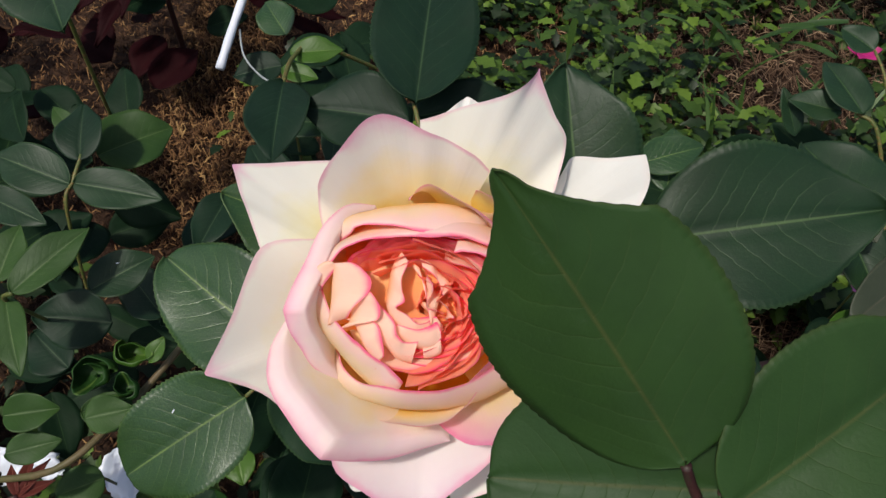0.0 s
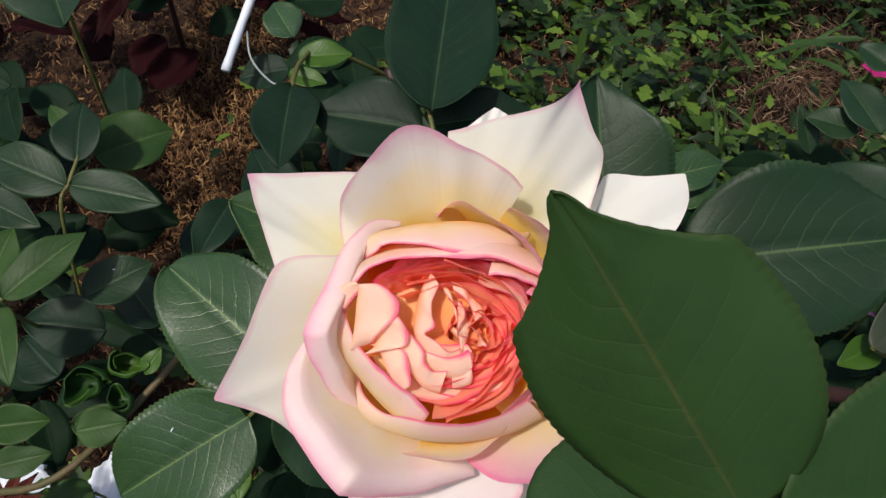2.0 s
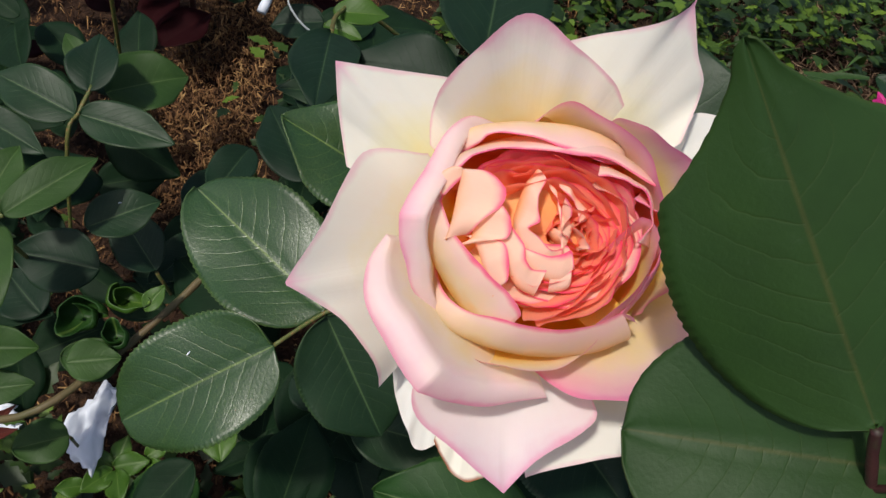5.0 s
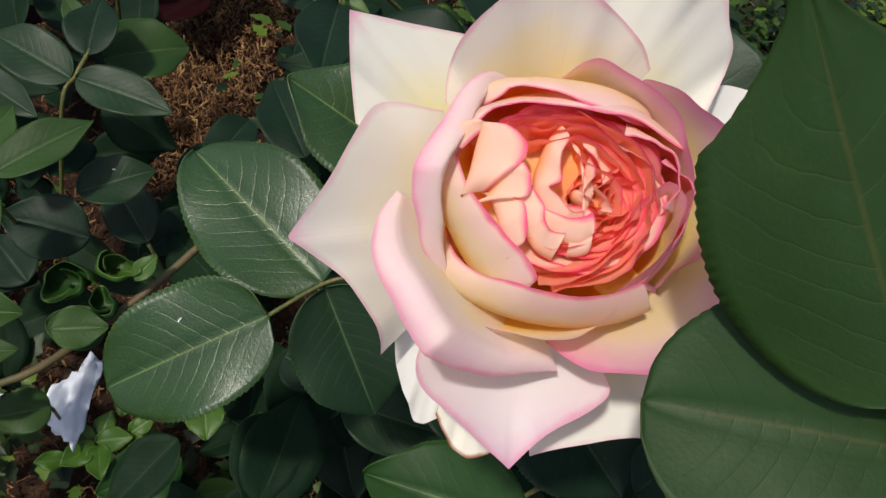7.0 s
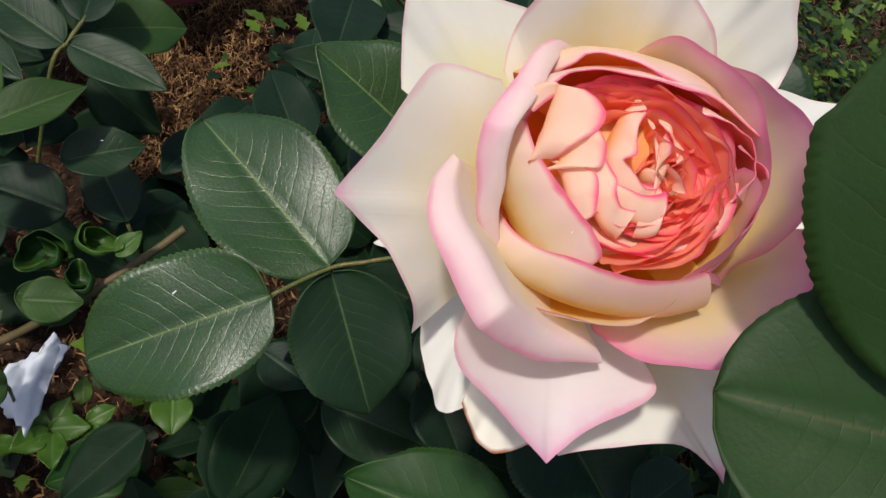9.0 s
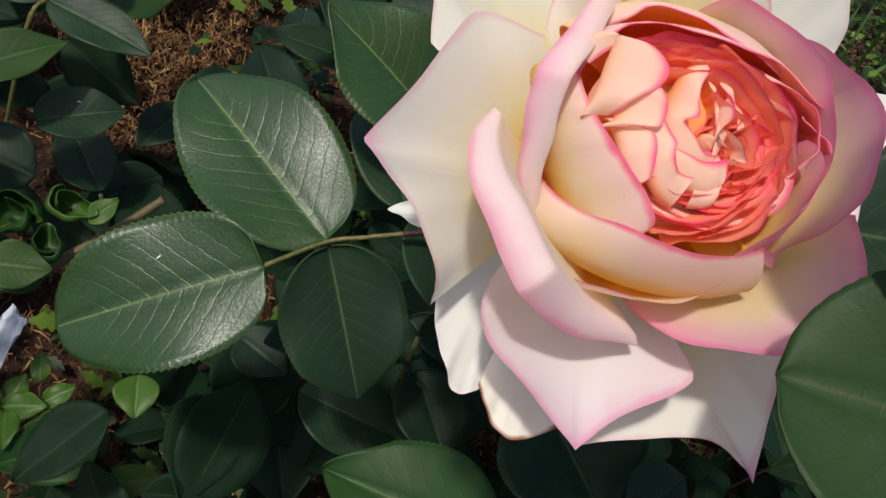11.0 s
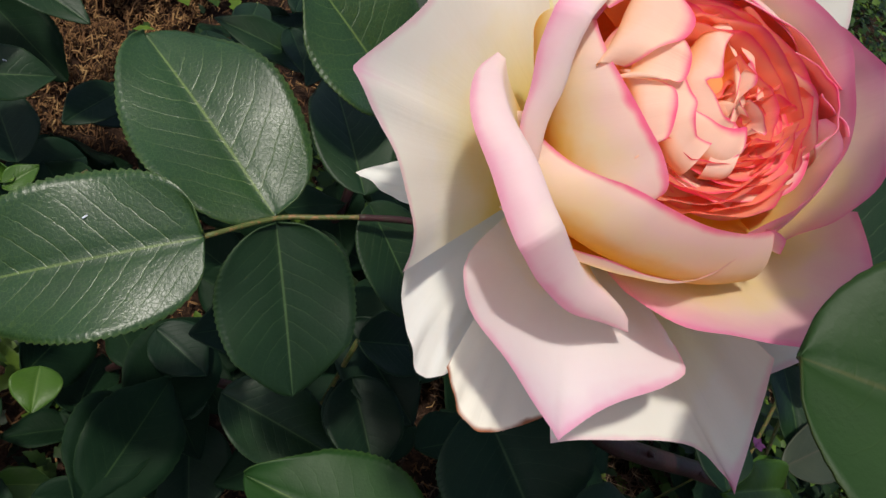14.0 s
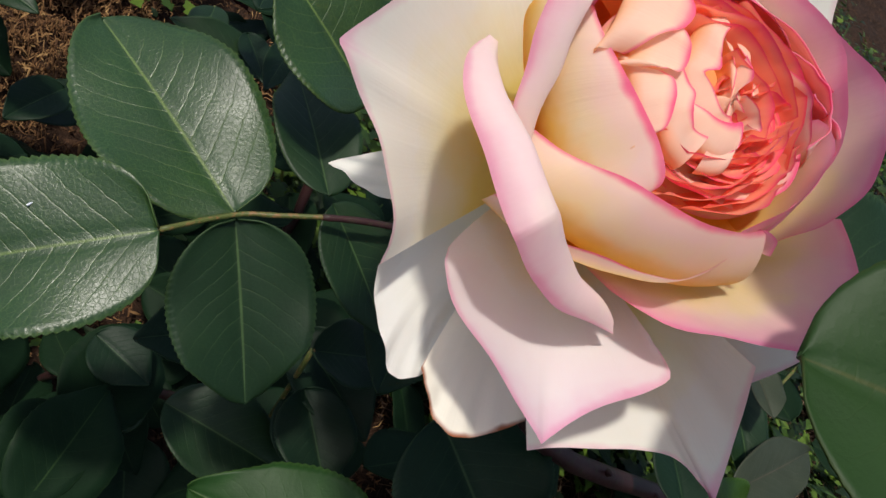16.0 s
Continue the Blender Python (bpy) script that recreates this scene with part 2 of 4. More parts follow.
M_LEAF_NEAR = leaf_material("leaf_near", (0.011, 0.034, 0.0065), (0.021, 0.051, 0.010), (0.062, 0.064, 0.017), 0.52, (0.04, 0.10, 0.01), 0.12, 0.0, 0.42, 0.22, 0.12, 0.55)
M_LEAF_PALE = leaf_material("leaf_pale", (0.016, 0.044, 0.008), (0.032, 0.072, 0.013), (0.09, 0.14, 0.04), 0.50, (0.07, 0.15, 0.02), 0.2, spec=0.22)
M_LEAF_YOUNG = leaf_material("leaf_young", (0.026, 0.074, 0.007), (0.054, 0.120, 0.011), (0.14, 0.22, 0.04), 0.42, (0.13, 0.26, 0.02), 0.25, spec=0.28)
M_LEAF_DUSK = leaf_material("leaf_purplish", (0.022, 0.034, 0.018), (0.044, 0.052, 0.028), (0.09, 0.07, 0.045), 0.52, (0.10, 0.13, 0.03), 0.2, spec=0.3)
# darkened leaf green: the shade low in the bed is put into the colour
M_LEAF_SHADE_TONED = leaf_material("leaf_shade_toned", (0.004, 0.013, 0.006), (0.008, 0.023, 0.009), (0.03, 0.06, 0.02), 0.55, (0.02, 0.05, 0.01), spec=0.08)
M_LEAF_RED = leaf_material("leaf_maroon", (0.008, 0.0016, 0.0022), (0.020, 0.003, 0.004), (0.022, 0.005, 0.006), 0.65, (0.04, 0.004, 0.004), spec=0.05)
M_LEAF_DEAD = leaf_material("leaf_withered", (0.055, 0.010, 0.008), (0.11, 0.022, 0.014), (0.16, 0.06, 0.03), 0.6, (0.25, 0.04, 0.02), 0.2, spec=0.2)
M_STALK = mottled("green_stalk", (0.055, 0.075, 0.016), (0.085, 0.090, 0.024), 60.0, 0.5, c=(0.20, 0.10, 0.04))
M_CANE = mottled("purple_cane", (0.026, 0.009, 0.010), (0.048, 0.017, 0.015), 50.0, 0.5, c=(0.028, 0.022, 0.012))
M_TWIG = mottled("brown_green_twig", (0.06, 0.06, 0.02), (0.10, 0.065, 0.03), 70.0, 0.55)
M_SOIL = mottled("soil", (0.011, 0.007, 0.005), (0.034, 0.018, 0.011), 14.0, 0.95, bump=0.9, depth=0.008, spec=0.1, c=(0.060, 0.032, 0.018), scale2=130.0)
M_STRAW = varied("wood_chips", [(0.0, (0.05, 0.022, 0.008)), (0.5, (0.13, 0.062, 0.022)), (0.85, (0.21, 0.115, 0.045)), (1.0, (0.33, 0.20, 0.08))], 0.85)
M_HAY = varied("dry_grass", [(0.0, (0.03, 0.016, 0.009)), (0.5, (0.085, 0.048, 0.027)), (0.85, (0.16, 0.10, 0.058)), (1.0, (0.30, 0.21, 0.13))], 0.85)
M_WEED = varied("weed_leaves", [(0.0, (0.006, 0.016, 0.003)), (0.45, (0.018, 0.044, 0.005)), (0.75, (0.050, 0.10, 0.010)), (1.0, (0.115, 0.19, 0.018))], 0.5, thin=0.2)
M_GRASS = varied("grass_blades", [(0.0, (0.02, 0.052, 0.008)), (1.0, (0.055, 0.11, 0.02))], 0.5, thin=0.2)
M_PLASTIC = mottled("white_plastic", (0.46, 0.49, 0.54), (0.60, 0.63, 0.68), 40.0, 0.4, bump=0.1)
M_WIRE = mottled("grey_string", (0.20, 0.22, 0.22), (0.28, 0.30, 0.30), 90.0, 0.6)
M_PINK = mottled("pale_magenta_petal", (0.40, 0.10, 0.24), (0.50, 0.16, 0.34), 90.0, 0.6)
M_MAGENTA = mottled("magenta_petal", (0.24, 0.006, 0.08), (0.36, 0.012, 0.13), 60.0, 0.5)


# ---- mesh helpers ----
def link_mesh(name, verts, faces, uvs, material, parent=None, label=""):
    me = bpy.data.meshes.new(name)
    me.from_pydata([tuple(v) for v in verts], [], faces)
    if uvs is not None:
        layer = me.uv_layers.new(name="UVMap")
        idx = np.empty(len(me.loops), dtype=np.int32)
        me.loops.foreach_get("vertex_index", idx)
        layer.data.foreach_set("uv", np.asarray(uvs, dtype=np.float32)[idx].ravel())
    me.polygons.foreach_set("use_smooth", [True] * len(me.polygons))
    me.materials.append(material)
    me.update()
    ob = new(name, me)
    if parent:
        ob.parent = parent
    if label:
        tagged(ob, label)
    return ob


def sheet(points, uv, thickness):
    """Vertices, faces and uvs of a grid of points (rows, columns, 3), with a back side and a rim."""
    rows, cols = points.shape[:2]
    du = np.gradient(points, axis=1)
    dv = np.gradient(points, axis=0)
    nor = np.cross(du, dv)
    nor /= np.linalg.norm(nor, axis=2, keepdims=True) + 1e-12
    front, back = points.reshape(-1, 3), (points - nor * thickness).reshape(-1, 3)
    n = rows * cols
    faces = []
    if not thickness:
        for i in range(rows - 1):
            for j in range(cols - 1):
                a = i * cols + j
                faces.append((a, a + 1, a + cols + 1, a + cols))
        return front, faces, uv.reshape(-1, 2)
    for i in range(rows - 1):
        for j in range(cols - 1):
            a = i * cols + j
            faces.append((a, a + 1, a + cols + 1, a + cols))
            faces.append((n + a, n + a + cols, n + a + cols + 1, n + a + 1))
    loop = [(0, j) for j in range(cols)] + [(i, cols - 1) for i in range(1, rows)]
    loop += [(rows - 1, j) for j in range(cols - 2, -1, -1)] + [(i, 0) for i in range(rows - 2, 0, -1)]
    ids = [i * cols + j for i, j in loop]
    for a, b in zip(ids, ids[1:] + ids[:1]):
        faces.append((b, a, n + a, n + b))
    return np.vstack([front, back]), faces, np.vstack([uv.reshape(-1, 2)] * 2)


def tube(name, pts, radii, material, parent=None, label="", sides=10, steps=5):
    """A round stalk through the points, smoothed, with a radius at each."""
    pts = [Vector(p) for p in pts]
    dense, rad = [], []
    for i in range(len(pts) - 1):
        p0, p1, p2, p3 = pts[max(i - 1, 0)], pts[i], pts[i + 1], pts[min(i + 2, len(pts) - 1)]
        for k in range(steps):
            t = k / steps
            dense.append(0.5 * (2 * p1 + (p2 - p0) * t + (2 * p0 - 5 * p1 + 4 * p2 - p3) * t * t + (3 * p1 - p0 - 3 * p2 + p3) * t ** 3))
            rad.append(radii[i] * (1 - t) + radii[i + 1] * t)
    dense.append(pts[-1])
    rad.append(radii[-1])
    verts, faces = [], []
    side = Vector((0.31, 0.77, 0.55))
    for i, p in enumerate(dense):
        d = (dense[min(i + 1, len(dense) - 1)] - dense[max(i - 1, 0)]).normalized()
        a = d.cross(side).normalized()
        b = d.cross(a)
        r = rad[i] * (1 + 0.06 * math.sin(i * 2.3))
        for k in range(sides):
            w = 2 * math.pi * k / sides
            verts.append(p + (a * math.cos(w) + b * math.sin(w)) * r)
    for i in range(len(dense) - 1):
        for k in range(sides):
            a, b = i * sides + k, i * sides + (k + 1) % sides
            faces.append((a, b, b + sides, a + sides))
    faces.append(tuple(range(sides - 1, -1, -1)))
    faces.append(tuple(range(len(verts) - sides, len(verts))))
    return link_mesh(name, verts, faces, None, material, parent, label)


def thing(name, place, label, category, group=""):
    ob = new(name)
    ob.location = place
    ob.empty_display_size = 0.02
    return tagged(ob, label, category, group)


def held(ob, parent):
    """Hangs a part under its thing without moving it."""
    ob.parent = parent
    m = parent.location.copy()
    top = parent
    while top.parent:
        top = top.parent
        m += top.location
    ob.location = -m
    return ob


# ---- ground ----
def build_ground():
    xs = np.concatenate([[-60, -20, -6, -2], np.linspace(-0.9, 1.9, 141), [3, 6, 20, 60]])
    ys = np.concatenate([[-60, -20, -6, -1.5], np.linspace(-0.4, 2.6, 151), [4, 8, 20, 80]])
    verts, faces = [], []
    for y in ys:
        for x in xs:
            z = 0.0
            if -1 < x < 2 and -0.5 < y < 2.7:
                z = 0.012 * noise.noise((x * 9, y * 9, 0)) + 0.007 * noise.noise((x * 32, y * 32, 3)) + 0.004 * noise.noise((x * 80, y * 80, 5))
            verts.append((x, y, z))
    nx = len(xs)
    for j in range(len(ys) - 1):
        for i in range(nx - 1):
            a = j * nx + i
            faces.append((a, a + 1, a + nx + 1, a + nx))
    tagged(link_mesh("ground", verts, faces, None, M_SOIL), "brown garden soil with dry straw mulch", "ground", kind="structure")


build_ground()


def build_straw(name, label, material, seed, count, xs, ys, long, broad, lift):
    """Dry stalks and chips scattered over a stretch of soil."""
    rng = np.random.default_rng(seed)
    verts, faces = [], []
    for _ in range(count):
        x, y = rng.uniform(*xs), rng.uniform(*ys)
        open_soil = x > 0.2 or (abs(x + 0.170) < 0.045 and y > 0.37)
        if not open_soil and rng.random() < 0.80:
            continue
        z = 0.006 + abs(rng.normal(0, lift))
        a, l, w = rng.uniform(0, math.pi), rng.uniform(*long), rng.uniform(*broad)
        tilt = rng.normal(0, 0.25)
        d = np.array([math.cos(a), math.sin(a), tilt]) * l / 2
        s = np.array([-math.sin(a), math.cos(a), rng.normal(0, 0.3)]) * w
        bend = np.array([0, 0, rng.normal(0, 0.004)]) + s * rng.normal(0, 2)
        c = np.array([x, y, z])
        first = len(verts)
        for q, ww in ((c - d, 0.6), (c + bend, 1.0), (c + d, 0.5)):
            verts += [q - s * ww, q + s * ww, q + np.array([0, 0, w * 1.2])]
        for o in (first, first + 3):
            faces += [(o, o + 3, o + 5, o + 2), (o + 2, o + 5, o + 4, o + 1)]
    tagged(link_mesh(name, verts, faces, None, material), label, "mulch", kind="stuff")


build_straw("wood_mulch", "orange-brown wood chips and dry stalks on the soil", M_STRAW, 4, 60000, (-0.40, 0.20), (0.05, 0.75), (0.002, 0.009), (0.0003, 0.0009), 0.008)
build_straw("straw_mulch", "pale dry grass clippings lying on the soil", M_HAY, 5, 44000, (0.08, 0.80), (0.22, 1.20), (0.006, 0.022), (0.0002, 0.0006), 0.010)


# ---- leaves ----
def leaf_sheet(length, width, fold, droop, wave, seed, teeth, rows=44, half=6, blunt=0.5, twist=0.0, acute=0.0):
    """A leaflet along +y from the origin, upper face to +z: ovate, toothed, ribbed, folded along its midrib."""
    rng = np.random.default_rng(seed)
    ph = rng.uniform(0, 6.28, 4)
    v = np.linspace(0, 1, rows)
    prof = np.sin(np.pi * v ** 0.80) ** (0.80 - 0.32 * blunt)
    prof = prof * (1 - acute * np.clip((v - 0.70) / 0.22, 0, 1) ** 0.8)
    prof[0], prof[-1] = 0.02, 0.012
    saw = np.array([0.0, 0.55, 1.0])[np.arange(rows) % 3]
    s = np.linspace(-1, 1, 2 * half + 1)
    V, S = np.meshgrid(v, s, indexing="ij")
    edge = np.abs(S) ** 14
    hw = 0.5 * width * (prof[:, None] * (1 + edge * teeth * (saw[:, None] - 0.5)))
    X = S * hw
    Y = V * length + edge * saw[:, None] * teeth * 0.25 * length / rows * 20
    a = np.abs(X)
    Z = fold * a - droop * length * V ** 2.2 + wave * width * 0.10 * np.abs(S) ** 2 * np.sin(V * 9 + ph[0] + (S > 0) * ph[1])
    slant = V * 8.2 - np.abs(S) ** 1.25 * 2.1
    Z += 0.004 * length * np.sin(V * 5 + ph[2]) * S + width * 0.0012 * (1 - np.abs(S) ** 4) * (np.abs(np.mod(slant, 1) - 0.5) * 2 - 0.5) * (np.abs(S) > 0.08)
    Z -= width * 0.018 * np.exp(-(S / 0.10) ** 2)
    X = X + twist * V ** 2 * length
    return np.stack([X, Y, Z], 2), np.stack([(S + 1) / 2, V], 2)


def leaflet(parent, base, tip, width, material=None, up=(0, -0.35, 1), fold=0.22, droop=0.10, wave=0.5, blunt=0.5, teeth=0.022, label="", name="leaflet", acute=0.22, rows=88, half=8):
    """A leaflet from its base to its tip in the world, its upper face towards up."""
    base, tip = Vector(base), Vector(tip)
    y = (tip - base)
    length = y.length
    y.normalize()
    upv = Vector(up)
    z = (upv - y * upv.dot(y)).normalized()
    x = y.cross(z)
    seed = int(abs(base.x * 9173 + base.y * 5417 + tip.x * 3301) * 1000) % 99991
    pts, uv = leaf_sheet(length, width, fold, droop, wave, seed, teeth, blunt=blunt, acute=acute, rows=rows, half=half)
    rot = np.array([x, y, z])
    # the droop is taken back at the tip, so that base and tip keep their places
    pts[..., 2] += droop * length * pts[..., 1].clip(0, length) / length
    place = pts @ rot + np.array(base)
    verts, faces, uvs = sheet(place, uv, 0.0004)
    ob = link_mesh(name, verts, faces, uvs, material or M_LEAF, None, label)
    return held(ob, parent)


def rolled_leaf(parent, centre, radius, turn, material):
    """A young leaf still rolled into a cup, one margin tucked inside the other, with a short pointed tip."""
    rows, cols = 16, 40
    v = np.linspace(0.05, 1, rows)
    w = np.linspace(0, 1, cols)
    V, Wd = np.meshgrid(v, w, indexing="ij")
    ang = turn + Wd * 8.2
    tip = np.exp(-((Wd - 0.5) / 0.07) ** 2) * V ** 4
    rad = radius * np.sin(V * 2.25) * (1.12 - 0.55 * Wd) * (1 + 0.05 * np.sin(Wd * 40)) + radius * 0.7 * tip
    z = radius * 1.1 * (1 - np.cos(V * 2.0)) * (0.75 + 0.25 * np.sin(Wd * 7 + turn))
    pts = np.stack([centre[0] + rad * np.cos(ang) * 1.15, centre[1] + rad * np.sin(ang) - 0.25 * z, centre[2] - radius * 0.6 + z], 2)
    verts, faces, uvs = sheet(pts, np.stack([Wd, V], 2), 0.0003)
    return held(link_mesh("leaflet", verts, faces, uvs, material, None, "rolled glossy young leaflet"), parent)


# ---- the bloom ----
AXIS = Vector((0.05, -0.51, 0.858)).normalized()
BLOOM_X = (Vector((1, 0, 0)) - AXIS * AXIS.x).normalized()
BLOOM_Y = AXIS.cross(BLOOM_X)
BLOOM = Vector((0.049, 0.144, 0.362)) + BLOOM_Y * 0.012
BLOOM_M = Matrix((BLOOM_X, BLOOM_Y, AXIS)).transposed().to_4x4()


def in_bloom(x, y, z):
    """A place in the bloom's own millimetres, in the world."""
    return BLOOM + (BLOOM_X * x + BLOOM_Y * y + AXIS * z) * 0.001


rose = thing("rose_bush", (0.05, 0.20, 0.0), "rose bush with one large open cream and pink bloom", "rose bush")
bloom = thing("bloom", (0, 0, 0), "wide open cream bloom with pink rims and coral heart", "")
bloom.parent = rose


def petal(l, t, r, m, material, lip=0.0, p=1.6, k=0.8, ruffle=0.6, seed=1, label="", base=None, bow=0.0, roll=150.0, rows=26, cols=33, thick=0.0):
    """A petal from the bloom's heart to its rim, in the bloom's millimetres: l and r are the shoulders of the rim, t its tip,
    m a place half-way up the middle. p: 2 for a round rim, under 1 for a drawn-out tip. lip: how far the rim rolls outward.
    bow: how far the rim between tip and shoulder is drawn in."""
    l, t, r, m = (np.array(q, float) for q in (l, t, r, m))
    if base is None:
        d = np.array([m[0], m[1]])
        d = d / (np.linalg.norm(d) + 1e-6) * 5
        base = (d[0], d[1], -21)
    b = np.array(base, float)
    rng = np.random.default_rng(seed)
    ph = rng.uniform(0, 6.28, 6)
    v = np.linspace(0, 1, rows)[:, None]
    sway = m - (b + t) / 2
    across = (r - l) / (np.linalg.norm(r - l) + 1e-6)
    b_l, b_r = b - across * 4, b + across * 4

    def curve(p0, p1, off):
        c = (p0 + p1) / 2 + 2 * off
        return (1 - v) ** 2 * p0 + 2 * v * (1 - v) * c + v ** 2 * p1

    left, mid, right = curve(b_l, l, sway * k), curve(b, t, sway), curve(b_r, r, sway * k)
    s = np.linspace(-1, 1, cols)
    grid = np.zeros((rows, cols, 3))
    for j, q in enumerate(s):
        e = 2 + (p - 2) * v ** 1.5
        w = np.abs(q) ** e
        lin = (right - left) / 2 * q
        quad = (right + left) / 2 - mid
        grid[:, j] = mid + lin + quad * w - (mid - b) * bow * v ** 2 * (np.abs(q) * (1 - np.abs(q)) * 4)
    du, dv = np.gradient(grid, axis=1), np.gradient(grid, axis=0)
    nor = np.cross(du, dv)
    nor /= np.linalg.norm(nor, axis=2, keepdims=True) + 1e-9
    V, S = np.meshgrid(v[:, 0], s, indexing="ij")
    wob = 0.6 * np.sin(S * 5 + ph[0]) + 0.5 * np.sin(S * 9 + ph[1] + V * 3) + 0.35 * np.sin(S * 17 + ph[2])
    grid = grid + nor * (ruffle * V ** 3 * wob)[..., None]
    grid += nor * (0.35 * np.sin(V * 7 + ph[3]) * np.sin(S * 6 + ph[4]))[..., None] * V[..., None]
    uvv = V * (0.86 if lip else 1.0)
    if lip:
        # the rim folds over to the outside: the crest stands inside the outline, the fold hangs back out to it
        steps = 10
        taper = (np.cos(np.pi * s / 2)[:, None]).clip(0) ** 0.45
        out = grid[-1] * np.array([1, 1, 0])
        out /= np.linalg.norm(out, axis=1, keepdims=True) + 1e-6
        rise = np.array([0, 0, 1.0])
        pull = (V ** 2.5)[..., None] * (-out[None] * lip * 0.95 * taper[None] + rise * lip * 0.22 * taper[None])
        grid = grid + pull
        extra, uvx = [], []
        for i in range(1, steps + 1):
            q = i / steps
            extra.append(grid[-1] + lip * taper * (out * (q ** 0.9) + rise * (0.55 * q * (1 - q) - 0.30 * q * q)))
            uvx.append(np.full(cols, 0.86 + 0.14 * q))
        grid = np.concatenate([grid, np.array(extra)])
        uvv = np.concatenate([uvv, np.array(uvx)])
        S = np.vstack([S, np.tile(s, (steps, 1))])
    uv = np.stack([(S + 1) / 2, uvv], 2)
    verts, faces, uvs = sheet(grid, uv, thick)
    turn = np.array([BLOOM_X, BLOOM_Y, AXIS])
    world_v = verts * 0.001 @ turn + np.array(BLOOM)
    return held(link_mesh("petal", world_v, faces, uvs, material, None, label), bloom)


def whorl_petal(rim, tip, bulge, material, lip=0.0, seed=1, ruffle=0.35, label="", rows=26, cols=41, foot=-21.0, root=5.0, lining=None):
    """A petal whose rim runs through a few places (a place named twice is a sharp corner), the tip being one of them.
    bulge: how far, outward and up, its body swells half-way between heart and rim. lip: how far the rim folds back outward.
    lining: the skin of its inner face, where that differs."""
    rim = np.array(rim, float)
    rng = np.random.default_rng(seed)
    ph = rng.uniform(0, 6.28, 6)
    step = np.linalg.norm(np.diff(rim, axis=0), axis=1)
    at = np.concatenate([[0], np.cumsum(np.maximum(step, 0.4))])
    at /= at[-1]
    s = np.linspace(0, 1, cols)
    edge = np.zeros((cols, 3))
    for j, q in enumerate(s):
        i = min(max(int(np.searchsorted(at, q, side="right")) - 1, 0), len(rim) - 2)
        f = (q - at[i]) / (at[i + 1] - at[i])
        p0, p1, p2, p3 = rim[max(i - 1, 0)], rim[i], rim[i + 1], rim[min(i + 2, len(rim) - 1)]
        edge[j] = 0.5 * (2 * p1 + (p2 - p0) * f + (2 * p0 - 5 * p1 + 4 * p2 - p3) * f * f + (3 * p1 - p0 - 3 * p2 + p3) * f ** 3)
    u = np.where(s < at[tip], 0.5 * s / max(at[tip], 1e-6), 0.5 + 0.5 * (s - at[tip]) / max(1 - at[tip], 1e-6))
    axis_xy = np.array([-1.0, -1.0, 0])
    away = (edge - axis_xy) * np.array([1, 1, 0])
    away /= np.linalg.norm(away, axis=1, keepdims=True) + 1e-6
    mid_dir = away.mean(0)
    mid_dir /= np.linalg.norm(mid_dir) + 1e-6
    across = edge[-1] - edge[0]
    across /= np.linalg.norm(across) + 1e-6
    base = axis_xy + mid_dir * root + np.array([0, 0, foot]) + np.outer((s - 0.5) * 1.8 * root, across)
    soft = edge.copy()
    for _ in range(140):
        soft[1:-1] = 0.25 * soft[:-2] + 0.5 * soft[1:-1] + 0.25 * soft[2:]
    ctrl = (base + soft) / 2 + 2 * (away * bulge[0] + np.array([0, 0, bulge[1]]))
    v = np.linspace(0, 1, rows)
    V, U = np.meshgrid(v, u, indexing="ij")
    W = V[..., None]
    taper = (np.sin(np.pi * np.clip(u, 0.0, 1.0)) ** 0.5)[:, None]
    rise = np.array([0, 0, 1.0])
    tuck = -away * lip * 0.95 * taper + rise * lip * 0.25 * taper
    grid = (1 - W) ** 2 * base + 2 * W * (1 - W) * ctrl + W ** 2 * (soft + tuck) + W ** 5 * (edge - soft)
    du, dv = np.gradient(grid, axis=1), np.gradient(grid, axis=0)
    nor = np.cross(du, dv)
    nor /= np.linalg.norm(nor, axis=2, keepdims=True) + 1e-9
    wob = 0.6 * np.sin(U * 10 + ph[0]) + 0.5 * np.sin(U * 19 + ph[1] + V * 3) + 0.3 * np.sin(U * 37 + ph[2])
    grid = grid + nor * (ruffle * V ** 3 * wob)[..., None] + nor * (0.5 * V * np.sin(V * 7 + ph[3]) * np.sin(U * 11 + ph[4]))[..., None]
    vv = V * (0.86 if lip else 1.0)
    if lip:
        steps = 10
        extra, uvx = [], []
        for i in range(1, steps + 1):
            q = i / steps
            extra.append(grid[-1] + lip * taper * (away * (q ** 0.9) + rise * (0.55 * q * (1 - q) - 0.30 * q * q)))
            uvx.append(np.full(cols, 0.86 + 0.14 * q))
        grid = np.concatenate([grid, np.array(extra)])
        vv = np.concatenate([vv, np.array(uvx)])
        U = np.vstack([U, np.tile(u, (steps, 1))])
    verts, faces, uvs = sheet(grid, np.stack([U, vv], 2), 0.2 if lining else 0.0)
    turn = np.array([BLOOM_X, BLOOM_Y, AXIS])
    ob = link_mesh("petal", verts * 0.001 @ turn + np.array(BLOOM), faces, uvs, material, None, label)
    if lining:
        ob.data.materials.append(lining)
        out_first = float((nor[: rows // 2] * mid_dir).sum()) > 0
        skins = len(grid) * cols - len(grid) - cols + 1
        for i in range(skins):
            ob.data.polygons[2 * i + (1 if out_first else 0)].material_index = 1
    return held(ob, bloom)


